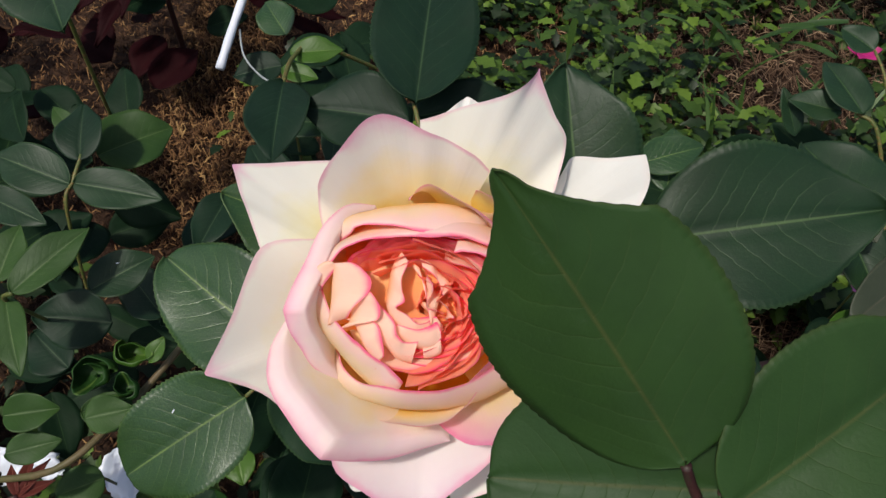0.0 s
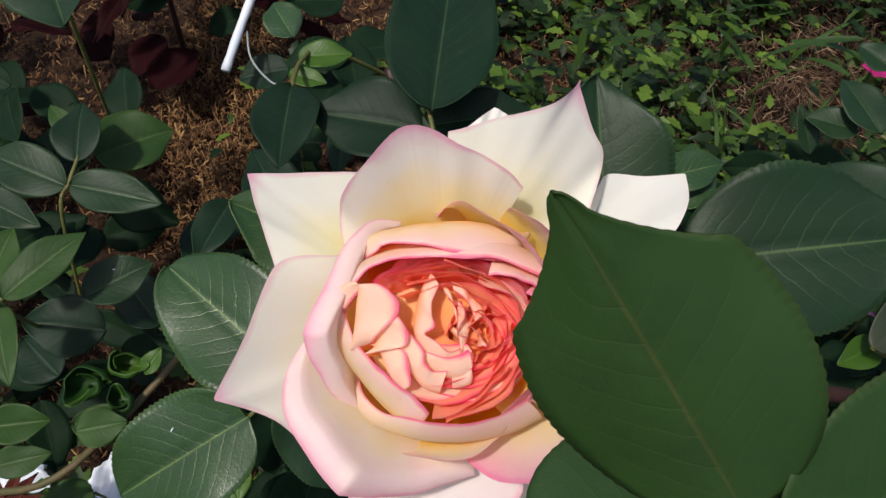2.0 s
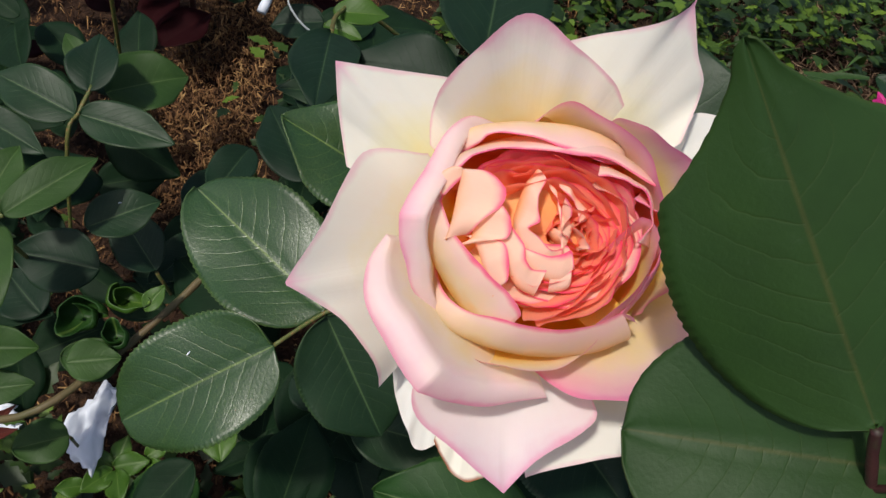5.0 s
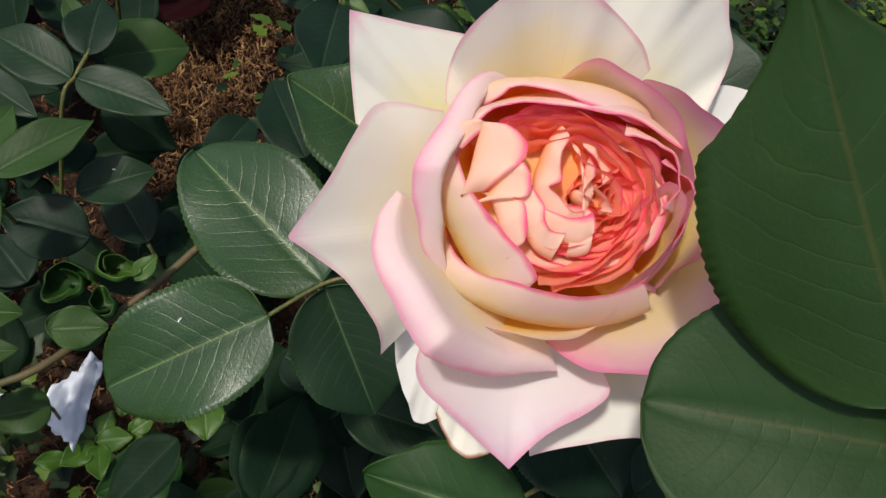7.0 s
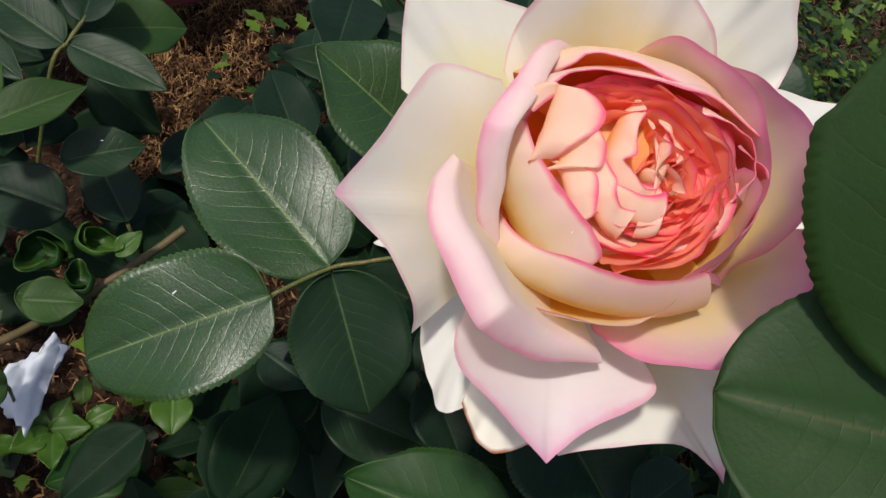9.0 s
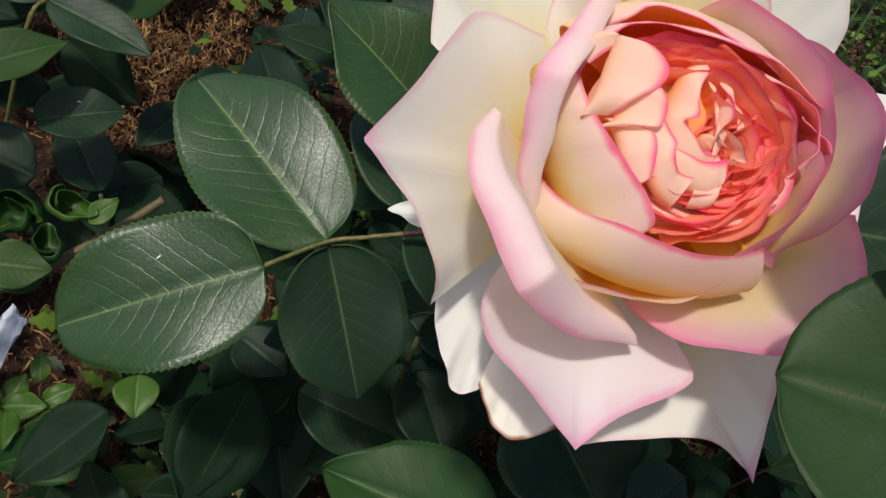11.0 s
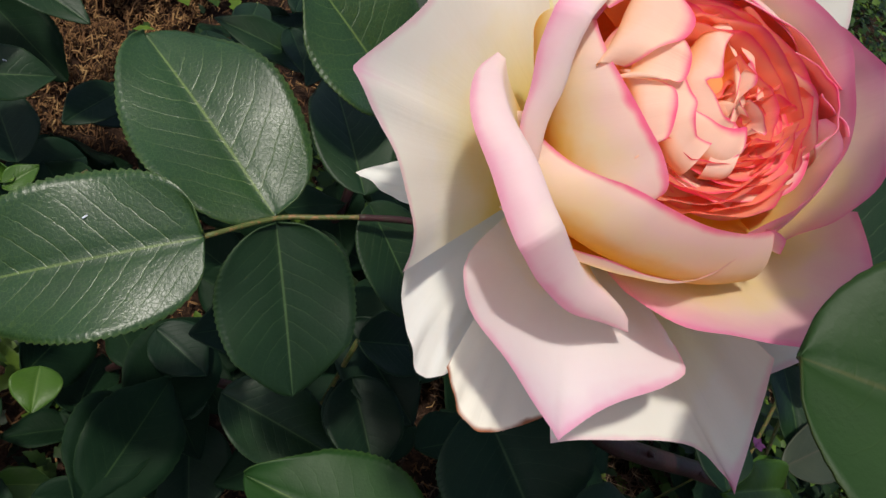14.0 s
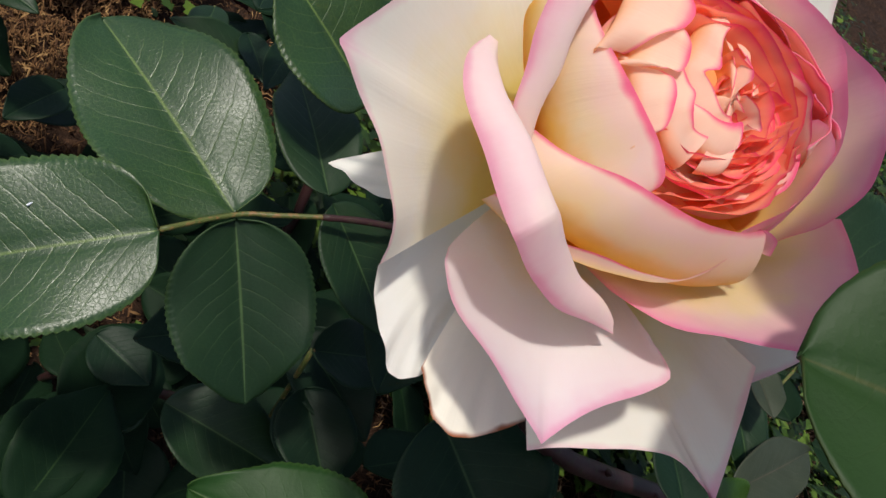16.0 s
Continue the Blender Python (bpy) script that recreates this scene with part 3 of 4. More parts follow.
# outermost whorl, pale, reflexed
petal((-7, 48, -30), (7, 61, -31), (14, 58, -31), (2, 36, -28), M_WHITE, p=1.0, ruffle=1.0, seed=2)
whorl_petal([(34, 27, -13), (36.5, 36, -14), (37.3, 42.6, -14), (48, 43.2, -12), (57.5, 44.7, -9), (57.5, 44.7, -9), (59.5, 37, -10), (56.5, 28, -12), (50, 19, -13)], 4, (0, -2), M_WHITE, seed=3, ruffle=0.5)
petal((52, 14, -4), (56, -16, -2), (42, -30, -2), (32, -6, -10), M_OUTER, p=1.1, seed=4)
petal((-26, -40, -22), (-17, -57, -15), (-8, -50, -18), (-13, -36, -22), M_WHITE, p=1.6, seed=5)
petal((-13, -54, -13), (-3, -62, -11), (12, -52, -16), (-2, -38, -18), M_BROWN, p=1.5, seed=6, label="pale petal with browned torn edge")
petal((-30, -14, -28), (-42, -25, -31), (-30, -26, -28), (-24, -17, -28), M_WHITE, p=1.2, seed=7)
# outer whorl, cream with drawn-out pink tips
whorl_petal([(-48.8, 9, -16), (-53.5, 21.8, -10), (-56.2, 31.6, -4), (-56.2, 31.6, -4), (-42.4, 33.8, -8), (-27, 35.8, -10)], 2, (0, -2), M_OUTER, seed=70, ruffle=0.8)
whorl_petal([(-6.6, 48.2, -6), (4.1, 51.6, 0), (15.4, 54.5, 8), (22.7, 60, 12), (22.7, 60, 12), (28.6, 51.6, 4), (33.5, 45.2, -2), (31.8, 31.9, -5)], 3, (0, -4), M_OUTER, seed=71, ruffle=0.8)
whorl_petal([(-30, 13, 2), (-45, 10, 5), (-50, -8, 9), (-55, -23, 12), (-55, -23, 12), (-42, -28, 3), (-32, -38, -4), (-29, -43, -8)], 3, (0, -2), M_OUTER, seed=90, ruffle=0.8)
whorl_petal([(-20, -34, -8), (-22, -44, 6), (-12, -51, 9), (2, -59, 9), (2, -59, 9), (5.4, -52.7, 9), (10.4, -47.2, 10), (16.7, -42.3, 10), (19.7, -37.7, 9), (18, -33, 4)], 3, (0, -3), M_BLUSH, seed=91, ruffle=0.8)
whorl_petal([(11, -58, -10), (22, -52, -7), (34, -47, -4), (41, -49, -1), (44, -51, 1), (44, -51, 1), (42, -38, 3), (40, -26, 4)], 4, (0, -3), M_OUTER, seed=92, ruffle=0.8)
# middle whorl, cupped, yellow within
whorl_petal([(-29.5, 16, 0), (-31.3, 23.9, 5), (-29.4, 30.8, 14), (-22.6, 38.6, 22), (-15.2, 43.7, 24), (-4.2, 41.3, 18), (7.3, 38.9, 10), (12.8, 35, 5)], 4, (1.5, 0.5), M_BACK, seed=72, ruffle=0.8)
whorl_petal([(3.6, -30.5, 8), (7.3, -32.9, 13), (14.1, -33.8, 21), (22.9, -31.2, 26), (32.2, -26, 28), (37.3, -16.2, 25), (39.1, -6.4, 20), (38.2, 3.5, 14)], 4, (0, -6), M_FLUSH, seed=73, ruffle=0.7)
whorl_petal([(-35.9, -7.7, 12), (-37.8, -14.9, 17), (-37.1, -22.6, 21), (-30.5, -31.6, 24), (-23.3, -38.7, 25), (-23.3, -38.7, 25), (-14.8, -39.5, 19), (-4.7, -39.1, 13), (7.8, -36.4, 6)], 4, (1, -3), M_MID, seed=74, lip=7.0)
whorl_petal([(-15.9, 23.1, 6), (-22.6, 22.6, 11), (-27.7, 17.1, 18), (-31.5, 5.5, 24), (-33.7, -4.1, 27), (-33.7, -4.1, 27), (-31.9, -11.1, 22), (-27.9, -18.5, 15), (-20.2, -25, 8)], 4, (5, -2), M_MID, seed=75, lip=5.5)
whorl_petal([(8.7, 27.6, 16), (12.4, 26, 22), (17.8, 24, 26), (23.8, 19.3, 29), (26.6, 14.1, 30), (29.4, 4.5, 27), (28.3, -5.1, 22), (23, -13.3, 17)], 4, (9, -4), M_FLUSH, seed=76, ruffle=0.7)
whorl_petal([(-7.7, 24.9, 8), (-4.5, 28.4, 17), (0, 27.2, 23), (10.6, 21.8, 28), (16.1, 14.4, 29), (20.3, 5.3, 28), (20.1, -2.1, 26)], 3, (9, -4), M_FLUSH, seed=77)
# the globe: shells that lean in over one another
whorl_petal([(-20, -25, 2), (-14, -29.5, 9), (-8, -30.5, 16), (0.5, -30.1, 20), (6, -27.8, 21), (10, -24.6, 21), (15.6, -16, 22)], 3, (9, 1), M_BULB, seed=78, foot=-14.0)
whorl_petal([(12.6, 9.6, 27), (17.9, 8.2, 27), (20.4, 3.9, 27), (21.1, -1.7, 25), (19.8, -6.6, 23), (15.1, -16.1, 21)], 2, (9, 2), M_FLUSH, seed=79, foot=-8.0, lining=M_CORAL)
whorl_petal([(-23.5, -9, 3), (-22, -15, 9), (-19, -19, 16), (-14.5, -20.9, 21.5), (-8.1, -20.7, 24), (1.9, -20.3, 25), (9, -18.4, 25), (16, -14, 24)], 4, (14.5, 2), M_BULB, seed=80, foot=-14.0)
whorl_petal([(-25, 11, 12), (-21, 15.1, 21), (-18.4, 16.8, 24), (-9.1, 17.4, 26), (-1.9, 16.4, 26.5), (5, 16, 26), (10, 17, 21), (12, 19, 13)], 3, (13, 3), M_BULB, seed=81, foot=-8.0, lining=M_CORAL)
whorl_petal([(4.1, 12.6, 27), (10.1, 12.5, 28), (15, 10.4, 28), (16.7, 5.2, 28), (15.1, 0.7, 27)], 2, (9, 2), M_BULB, seed=82, foot=-5.0, lining=M_CORAL)
whorl_petal([(-26.4, 0.8, 22), (-24, 8, 24.5), (-18.4, 13.4, 25.8), (-10.2, 15.3, 26.8), (-1.8, 15.2, 27.4), (5.4, 16, 27), (16.8, 13.2, 26)], 2, (11.5, 2), M_BULB, seed=83, foot=-14.0, lining=M_CORAL)
whorl_petal([(-26.9, 2.6, 21), (-24, -3.4, 24), (-16.4, -10.6, 27), (-9.3, -15.3, 27), (-5.5, -18.8, 25), (-6.5, -19.6, 19)], 2, (13, 2), M_BULB, seed=84, foot=-14.0)


# scales that lean in over the heart, their outer faces showing
def leaning(rim, tip, bulge, foot, material, seed, root=5.0):
    whorl_petal(rim, tip, bulge, material, seed=seed, foot=foot, root=root, rows=20, cols=27, ruffle=0.18)


leaning([(-26.0, 2.2, 24), (-22.9, 6.3, 26), (-19, 8, 28), (-15.1, 5.5, 30.5), (-14.8, 1.8, 30), (-18.4, -2.5, 28.5), (-19.7, -5.3, 25)], 3, (11.5, 3.5), 13, M_SCALE, 101)
leaning([(-16.4, 3.4, 27.5), (-14.1, 1.6, 29), (-12.2, -1, 29.5), (-12.2, -4.3, 29), (-15.4, -5.4, 28), (-18, -6, 25)], 2, (8.5, 3.2), 13, M_SCALE, 102)
leaning([(-16.5, -5, 25), (-13, -5.1, 28), (-11.2, -7.6, 28.5), (-10.2, -12.5, 28), (-10.6, -13.6, 25)], 2, (7.5, 2.8), 13, M_SCALE, 103)
leaning([(-12, -1.1, 27), (-8.4, -4.7, 28), (-7.6, -7.3, 28), (-5.5, -9.4, 27.5), (-2.7, -8.9, 26.5)], 2, (7, 3), 14, M_SCALE, 104)
leaning([(-7.8, -5.3, 26.5), (-3.1, -6, 27.5), (-0.1, -5.1, 28), (1.6, -4, 28), (2.6, -7.9, 27), (-1.4, -9.2, 26)], 2, (6, 2.5), 15, M_SCALE, 105, 3.0)
leaning([(-6.2, 9.3, 27), (-7.5, 5.5, 28.5), (-7.1, 2.6, 29), (-6.3, 0.2, 29), (-8.3, -1.5, 28.5), (-5.9, -2.8, 28.5), (-2.7, -4.6, 28), (-0.2, -3.7, 27)], 3, (6, 2), 15, M_SCALE, 106, 3.0)
leaning([(-1.7, 7.3, 27), (-0.2, 3.8, 28.3), (-1, -0.6, 28), (1.7, -1.9, 27)], 1, (-3, 0), 14, M_SCALE, 107, 2.0)
leaning([(0.9, 1.4, 27), (3, -0.2, 28), (5.4, -2.7, 27.5), (3, -3, 27)], 2, (1, 0), 14, M_SCALE, 108, 2.0)
leaning([(-5, 8, 25.3), (-2.4, 5, 26.2), (-1.4, 1, 26.4), (-0.4, -3, 25.8)], 1, (4, 1.5), 18, M_SCALE, 128, 3.0)
leaning([(-3, 8.6, 25.6), (0.6, 6, 26.4), (2.4, 2, 26.2)], 1, (4, 1.5), 18, M_SCALE, 129, 3.0)
leaning([(-6, -4, 25), (-3, -3.4, 25.8), (1.2, -3, 25.6), (2.5, -5, 24.6)], 1, (4, 1.5), 17, M_SCALE, 130, 3.0)
# upright petals round the heart, their inner faces showing
def upright(seed, rim, tip, bulge):
    whorl_petal(rim, tip, (bulge, 0), M_CORE, seed=seed, foot=10.0, rows=18, cols=29, ruffle=0.25, root=3.0)


upright(111, [(0.6, 0.9, 26.5), (3.4, 2.9, 27.5), (6.9, 4.5, 28), (9.1, 3.9, 27.5)], 2, 1)
upright(112, [(1.3, 2.6, 26.5), (3.2, 4.7, 27.5), (5.2, 6.4, 27.5)], 1, 1)
upright(113, [(2, -6.6, 26), (5.4, -4, 27), (8.9, -0.6, 27.5)], 1, 1.5)
upright(114, [(4.5, -6.4, 26), (7.1, -6, 27), (9.6, -1.4, 27.5)], 1, 2)
upright(115, [(-9.2, -11.7, 26), (-3.6, -12.3, 26.5), (2.3, -10, 26.5), (6, -6.2, 26)], 1, 3)
upright(116, [(-8.8, -15.9, 25), (-3.1, -16.9, 25.5), (4, -13.9, 26), (9.2, -6.5, 26.5)], 2, 3)
upright(117, [(-4.6, -20.2, 26), (-0.5, -18.5, 26.5), (5.2, -14.2, 27), (10.6, -6.8, 27.5)], 2, 4)
upright(118, [(-1.5, -20.7, 25.5), (5.6, -17.2, 26), (11.8, -12.3, 27), (12.9, -6.7, 27)], 2, 4)
upright(119, [(-14.8, 5.6, 27), (-10.7, 8, 27.5), (-4.7, 9.5, 28), (2.8, 7.8, 28), (8.1, 4, 28)], 2, 3)
upright(120, [(-13.2, 8.6, 27.5), (-7.4, 11, 28), (-0.1, 11.6, 28.5), (6.4, 8.2, 28.5), (10.1, 3, 28)], 2, 4)
upright(121, [(-4.1, 6.6, 27.5), (0.9, 4.6, 28), (6.2, 2.3, 27.5), (7.1, -3, 26.5)], 2, 1)
upright(122, [(-5.8, 14, 27.5), (2.3, 13.4, 28), (8.6, 9.8, 28), (12.6, 2.6, 27.5), (13.7, -5.3, 26)], 2, 5)
upright(131, [(-20.5, 8.5, 25.2), (-16, 11.2, 26.2), (-9, 13.2, 26.8), (-2, 13.6, 27)], 1, 3)
upright(132, [(-15, 9.6, 26.2), (-9.5, 12, 27), (-3, 12.6, 27.3), (4, 11.4, 27.3)], 1, 3)
upright(133, [(-19, 7.6, 25.6), (-14.5, 9.4, 26.8), (-9, 10.4, 27.2)], 1, 3)
upright(123, [(7, -7.8, 26), (10.2, -2.7, 27), (10.4, 2.6, 28)], 1, 3)
upright(124, [(2.7, -17, 25.5), (9.9, -12.4, 26), (13.1, -5.7, 27), (13.1, -0.4, 27.5)], 2, 4)
leaning([(2.2, 11.2, 26), (7.4, 9, 28), (10.5, 7.6, 29), (12.7, 3.9, 29), (14.1, 0, 27.5)], 2, (5, 0), 5, M_SCALE, 125)
leaning([(8.4, -2.3, 26), (14.3, 5.6, 27), (17.3, 4.9, 28), (19.3, 1.2, 28), (17.9, -7.4, 27), (10.2, -17.4, 25)], 3, (10, 0), -5, M_FLUSH, 126)
leaning([(13, -19, 20), (12.9, -16.2, 23), (15, -14.3, 24), (18.2, -14.5, 24), (20.3, -15.7, 21)], 2, (5, 0), 8, M_FLUSH, 127)
for i in range(9):
    a, rr = 2.2 * i, 1.6 + 0.45 * i
    c = np.array([2.2 + math.cos(a) * rr, 0.8 + math.sin(a) * rr, 25.6 - 0.12 * i])
    s = np.array([-math.sin(a), math.cos(a), 0]) * (1.8 + 0.35 * i)
    petal(tuple(c - s - (0, 0, 0.8)), tuple(c), tuple(c + s - (0, 0, 0.8)), (2.2 + math.cos(a) * rr * 0.9, 0.8 + math.sin(a) * rr * 0.9, 21), M_CORE, p=1.7, ruffle=0.25, seed=140 + i, rows=12, cols=17,
          base=(2.2 + math.cos(a) * rr * 0.2, 0.8 + math.sin(a) * rr * 0.2, 16))
petal((-15, 11, 15), (0, -17, 15), (15, 11, 15), (0, 0, 14), M_CORE, p=2.0, seed=160, base=(0, 16, 15), rows=12, cols=17)

# broad shallow petals that close the cup under the heart, then thin ones packed round its far side
def packed(a, f, span, top, foot, root, material, seed, bulge):
    rng = np.random.default_rng(seed)
    rim = []
    for k in range(7):
        q = k / 6 * 2 - 1
        b = a + q * span
        g = f * (1 - 0.05 * q * q) + rng.normal(0, 0.008)
        rim.append((-2.2 + 22.5 * g * math.cos(b), -1.6 + 16.8 * g * math.sin(b), top - 1.6 * abs(q) ** 3 + rng.normal(0, 0.15)))
    whorl_petal(rim, 3, bulge, material, seed=seed, foot=foot, root=root, rows=14, cols=23, ruffle=0.15)


for i in range(11):
    packed(2.399 * i, 0.70 + 0.025 * i, 0.80, 20.6 - 0.12 * i, 22.6 - 0.1 * i, 2.0, M_CUP, 400 + i, (0.0, 0.5))
for i in range(30):
    a = 2.399 * i + 0.4
    if math.cos(a + 0.25) < 0.05:
        continue
    packed(a, 0.46 + 0.0158 * i, 0.85, 24.9 - 0.04 * i, 17.0 - 0.2 * i, 4.0, M_CORE if i < 22 else M_SCALE, 200 + i, (0.6, 0.0))

for i in range(9):
    packed(0.95 + 0.19 * ((i * 4) % 9), 0.95 + 0.018 * i, 0.42, 25.6 - 0.25 * i, 6.0, 9.0, M_CORAL, 450 + i, (0.8, 0.0))

# calyx and stem
heart = in_bloom(0, 0, -24)
tube("receptacle", [in_bloom(0, 0, -16), in_bloom(0, 0, -24), in_bloom(0, 0, -30), in_bloom(0, -1, -36)], [0.007, 0.008, 0.006, 0.0032], M_STALK, None, "green hip below the bloom")
held(bpy.context.scene.objects["receptacle"], bloom)
held(tube("stem", [in_bloom(0, -1, -36), (0.075, 0.19, 0.285), (0.116, 0.178, 0.25), (0.222, 0.22, 0.205), (0.30, 0.245, 0.12), (0.33, 0.25, -0.01)], [0.0030, 0.0030, 0.0034, 0.004, 0.0048, 0.0055], M_CANE, None, "thick purple-brown thorny stem"), rose)

for x, y, z, dx, dz in ((0.088, 0.186, 0.275, -0.3, 1), (0.112, 0.179, 0.254, 0.5, 1), (0.150, 0.190, 0.238, -0.4, 1), (0.182, 0.204, 0.224, 0.6, 0.8), (0.210, 0.215, 0.211, -0.2, 1), (0.245, 0.228, 0.183, 0.5, 1), (0.270, 0.236, 0.155, 1, 0.6)):
    held(tube("thorn", [(x, y, z), (x + dx * 0.002, y - 0.003, z + dz * 0.004), (x + dx * 0.004, y - 0.005, z + dz * 0.006)], [0.0022, 0.0011, 0.0001], M_CANE, None, sides=6), rose)


def spray(parent, label, stalks, name="leaf_spray", stalk=None):
    """A compound leaf: its stalk, along given points, to which leaflets are added."""
    ob = thing(name, (0, 0, 0), label, "")
    ob.parent = parent
    ob.location = -Vector(parent.location)
    for pts, r in stalks:
        held(tube("leaf_stalk", pts, [r] * len(pts), stalk or M_STALK, None), ob)
    return ob


sA = spray(rose, "compound leaf of broad glossy dark green leaflets", [([(0.0165, 0.1785, 0.2875), (0.006, 0.1740, 0.2840), (-0.004, 0.1695, 0.2805), (-0.017, 0.155, 0.279)], 0.0007)])
held(tube("leaf_stalk", [(0.0155, 0.1780, 0.2872), (0.030, 0.1850, 0.2890), (0.055, 0.1950, 0.2890), (0.075, 0.19, 0.285)], [0.0009, 0.0010, 0.0012, 0.0014], M_CANE, None, "dark purple-brown leaf stalk"), sA)
leaflet(sA, (-0.004, 0.171, 0.280), (-0.060, 0.210, 0.279), 0.045, blunt=1.0, acute=0.05, up=(0, -0.45, 1))
leaflet(sA, (-0.017, 0.155, 0.279), (-0.064, 0.1315, 0.246), 0.042, blunt=1.2, acute=0.0, teeth=0.03, up=(0, -0.45, 1))
# darker skin on these three leaflets stands in for the bloom's shade
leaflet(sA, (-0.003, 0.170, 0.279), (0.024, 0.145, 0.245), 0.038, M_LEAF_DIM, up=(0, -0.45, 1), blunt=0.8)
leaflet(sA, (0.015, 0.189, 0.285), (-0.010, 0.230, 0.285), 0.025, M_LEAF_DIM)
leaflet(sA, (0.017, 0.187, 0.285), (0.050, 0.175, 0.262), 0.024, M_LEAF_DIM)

sB = spray(rose, "single broad dark leaf close behind the bloom", [([(0.050, 0.195, 0.30), (0.012, 0.210, 0.303)], 0.001)])
leaflet(sB, (0.012, 0.210, 0.303), (-0.029, 0.212, 0.325), 0.038)
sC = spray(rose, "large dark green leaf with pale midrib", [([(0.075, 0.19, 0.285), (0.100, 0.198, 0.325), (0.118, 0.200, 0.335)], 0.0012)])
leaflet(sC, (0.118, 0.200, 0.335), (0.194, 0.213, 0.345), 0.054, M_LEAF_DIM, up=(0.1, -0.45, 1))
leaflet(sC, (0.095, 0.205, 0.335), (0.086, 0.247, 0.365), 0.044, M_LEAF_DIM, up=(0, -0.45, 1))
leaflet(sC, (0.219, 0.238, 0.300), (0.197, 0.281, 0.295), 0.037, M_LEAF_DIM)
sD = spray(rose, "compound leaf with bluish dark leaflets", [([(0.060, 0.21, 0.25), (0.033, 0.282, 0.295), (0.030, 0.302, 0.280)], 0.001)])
leaflet(sD, (0.033, 0.282, 0.300), (0.034, 0.373, 0.300), 0.048, M_LEAF_BLUE_SHADE)
leaflet(sD, (0.028, 0.302, 0.265), (-0.024, 0.308, 0.262), 0.039, M_LEAF_BLUE_SHADE)
leaflet(sD, (0.032, 0.292, 0.280), (0.076, 0.306, 0.280), 0.026, M_LEAF_BLUE_SHADE)
sE = spray(rose, "compound leaf with dark hanging leaflet and light green young ones", [([(0.02, 0.42, 0.16), (-0.030, 0.385, 0.225), (-0.040, 0.362, 0.24), (-0.036, 0.323, 0.262)], 0.0012)])
leaflet(sE, (-0.036, 0.323, 0.262), (-0.031, 0.270, 0.268), 0.031, M_LEAF_BLUE_SHADE)
leaflet(sE, (-0.044, 0.368, 0.235), (-0.016, 0.374, 0.235), 0.016, M_LEAF_YOUNG)
leaflet(sE, (-0.045, 0.351, 0.240), (-0.025, 0.347, 0.240), 0.011, M_LEAF_YOUNG)
leaflet(sE, (-0.047, 0.359, 0.235), (-0.073, 0.353, 0.230), 0.020, M_LEAF_BLUE_SHADE)
leaflet(sE, (-0.052, 0.392, 0.225), (-0.069, 0.417, 0.225), 0.022, M_LEAF)
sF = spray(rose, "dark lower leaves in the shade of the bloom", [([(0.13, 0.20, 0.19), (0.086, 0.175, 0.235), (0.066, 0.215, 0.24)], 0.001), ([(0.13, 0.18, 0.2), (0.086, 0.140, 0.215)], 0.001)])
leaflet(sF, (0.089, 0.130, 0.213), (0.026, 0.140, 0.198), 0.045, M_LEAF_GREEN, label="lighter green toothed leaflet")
# bluish leaflets under the bloom, its shade put into their colour
leaflet(sF, (0.083, 0.176, 0.240), (0.119, 0.143, 0.230), 0.055, M_LEAF_BLUE_SHADE)
leaflet(sF, (0.039, 0.210, 0.200), (0.077, 0.185, 0.195), 0.030, M_LEAF_BLUE_SHADE)
leaflet(sF, (0.048, 0.199, 0.180), (0.079, 0.179, 0.170), 0.032, M_LEAF_BLUE_SHADE)
leaflet(sF, (0.066, 0.223, 0.240), (0.062, 0.176, 0.235), 0.034, M_LEAF_BLUE_SHADE)
leaflet(sF, (0.116, 0.138, 0.250), (0.136, 0.160, 0.250), 0.024, M_LEAF_BLUE_SHADE)
leaflet(sF, (0.176, 0.180, 0.250), (0.165, 0.219, 0.250), 0.024, M_LEAF_BLUE_SHADE)
leaflet(sF, (0.139, 0.299, 0.250), (0.172, 0.313, 0.250), 0.020, M_LEAF)
leaflet(sF, (0.155, 0.291, 0.240), (0.160, 0.327, 0.245), 0.025, M_LEAF)
sG = spray(rose, "near compound leaf hanging in front of the bloom", [([(0.21, 0.17, 0.235), (0.165, 0.118, 0.315), (0.1346, 0.0907, 0.360), (0.1161, 0.0964, 0.381), (0.1070, 0.1005, 0.3960), (0.1030, 0.1030, 0.4045)], 0.0011), ([(0.1161, 0.0964, 0.381), (0.1136, 0.1021, 0.3925)], 0.0008), ([(0.1100, 0.0990, 0.3880), (0.1121, 0.0961, 0.4001)], 0.0008)], stalk=M_CANE)
leaflet(sG, (0.1030, 0.1030, 0.4045), (0.0600, 0.1365, 0.450), 0.048, M_LEAF_NEAR, up=(-0.28, -0.66, 0.62), blunt=0.9, acute=0.66, teeth=0.016, fold=-0.17, droop=-0.06, wave=0.25, label="mid green leaflet with a drawn-out tip")
leaflet(sG, (0.1136, 0.1021, 0.3925), (0.0660, 0.1035, 0.3830), 0.050, M_LEAF_NEAR, up=(0.0, -0.5, 1), blunt=1.25, acute=0.0, wave=0.25, teeth=0.014)
leaflet(sG, (0.1121, 0.0961, 0.4001), (0.1590, 0.1325, 0.4126), 0.042, M_LEAF_NEAR, up=(0.1, -0.5, 1), blunt=0.8, wave=0.25, teeth=0.014)

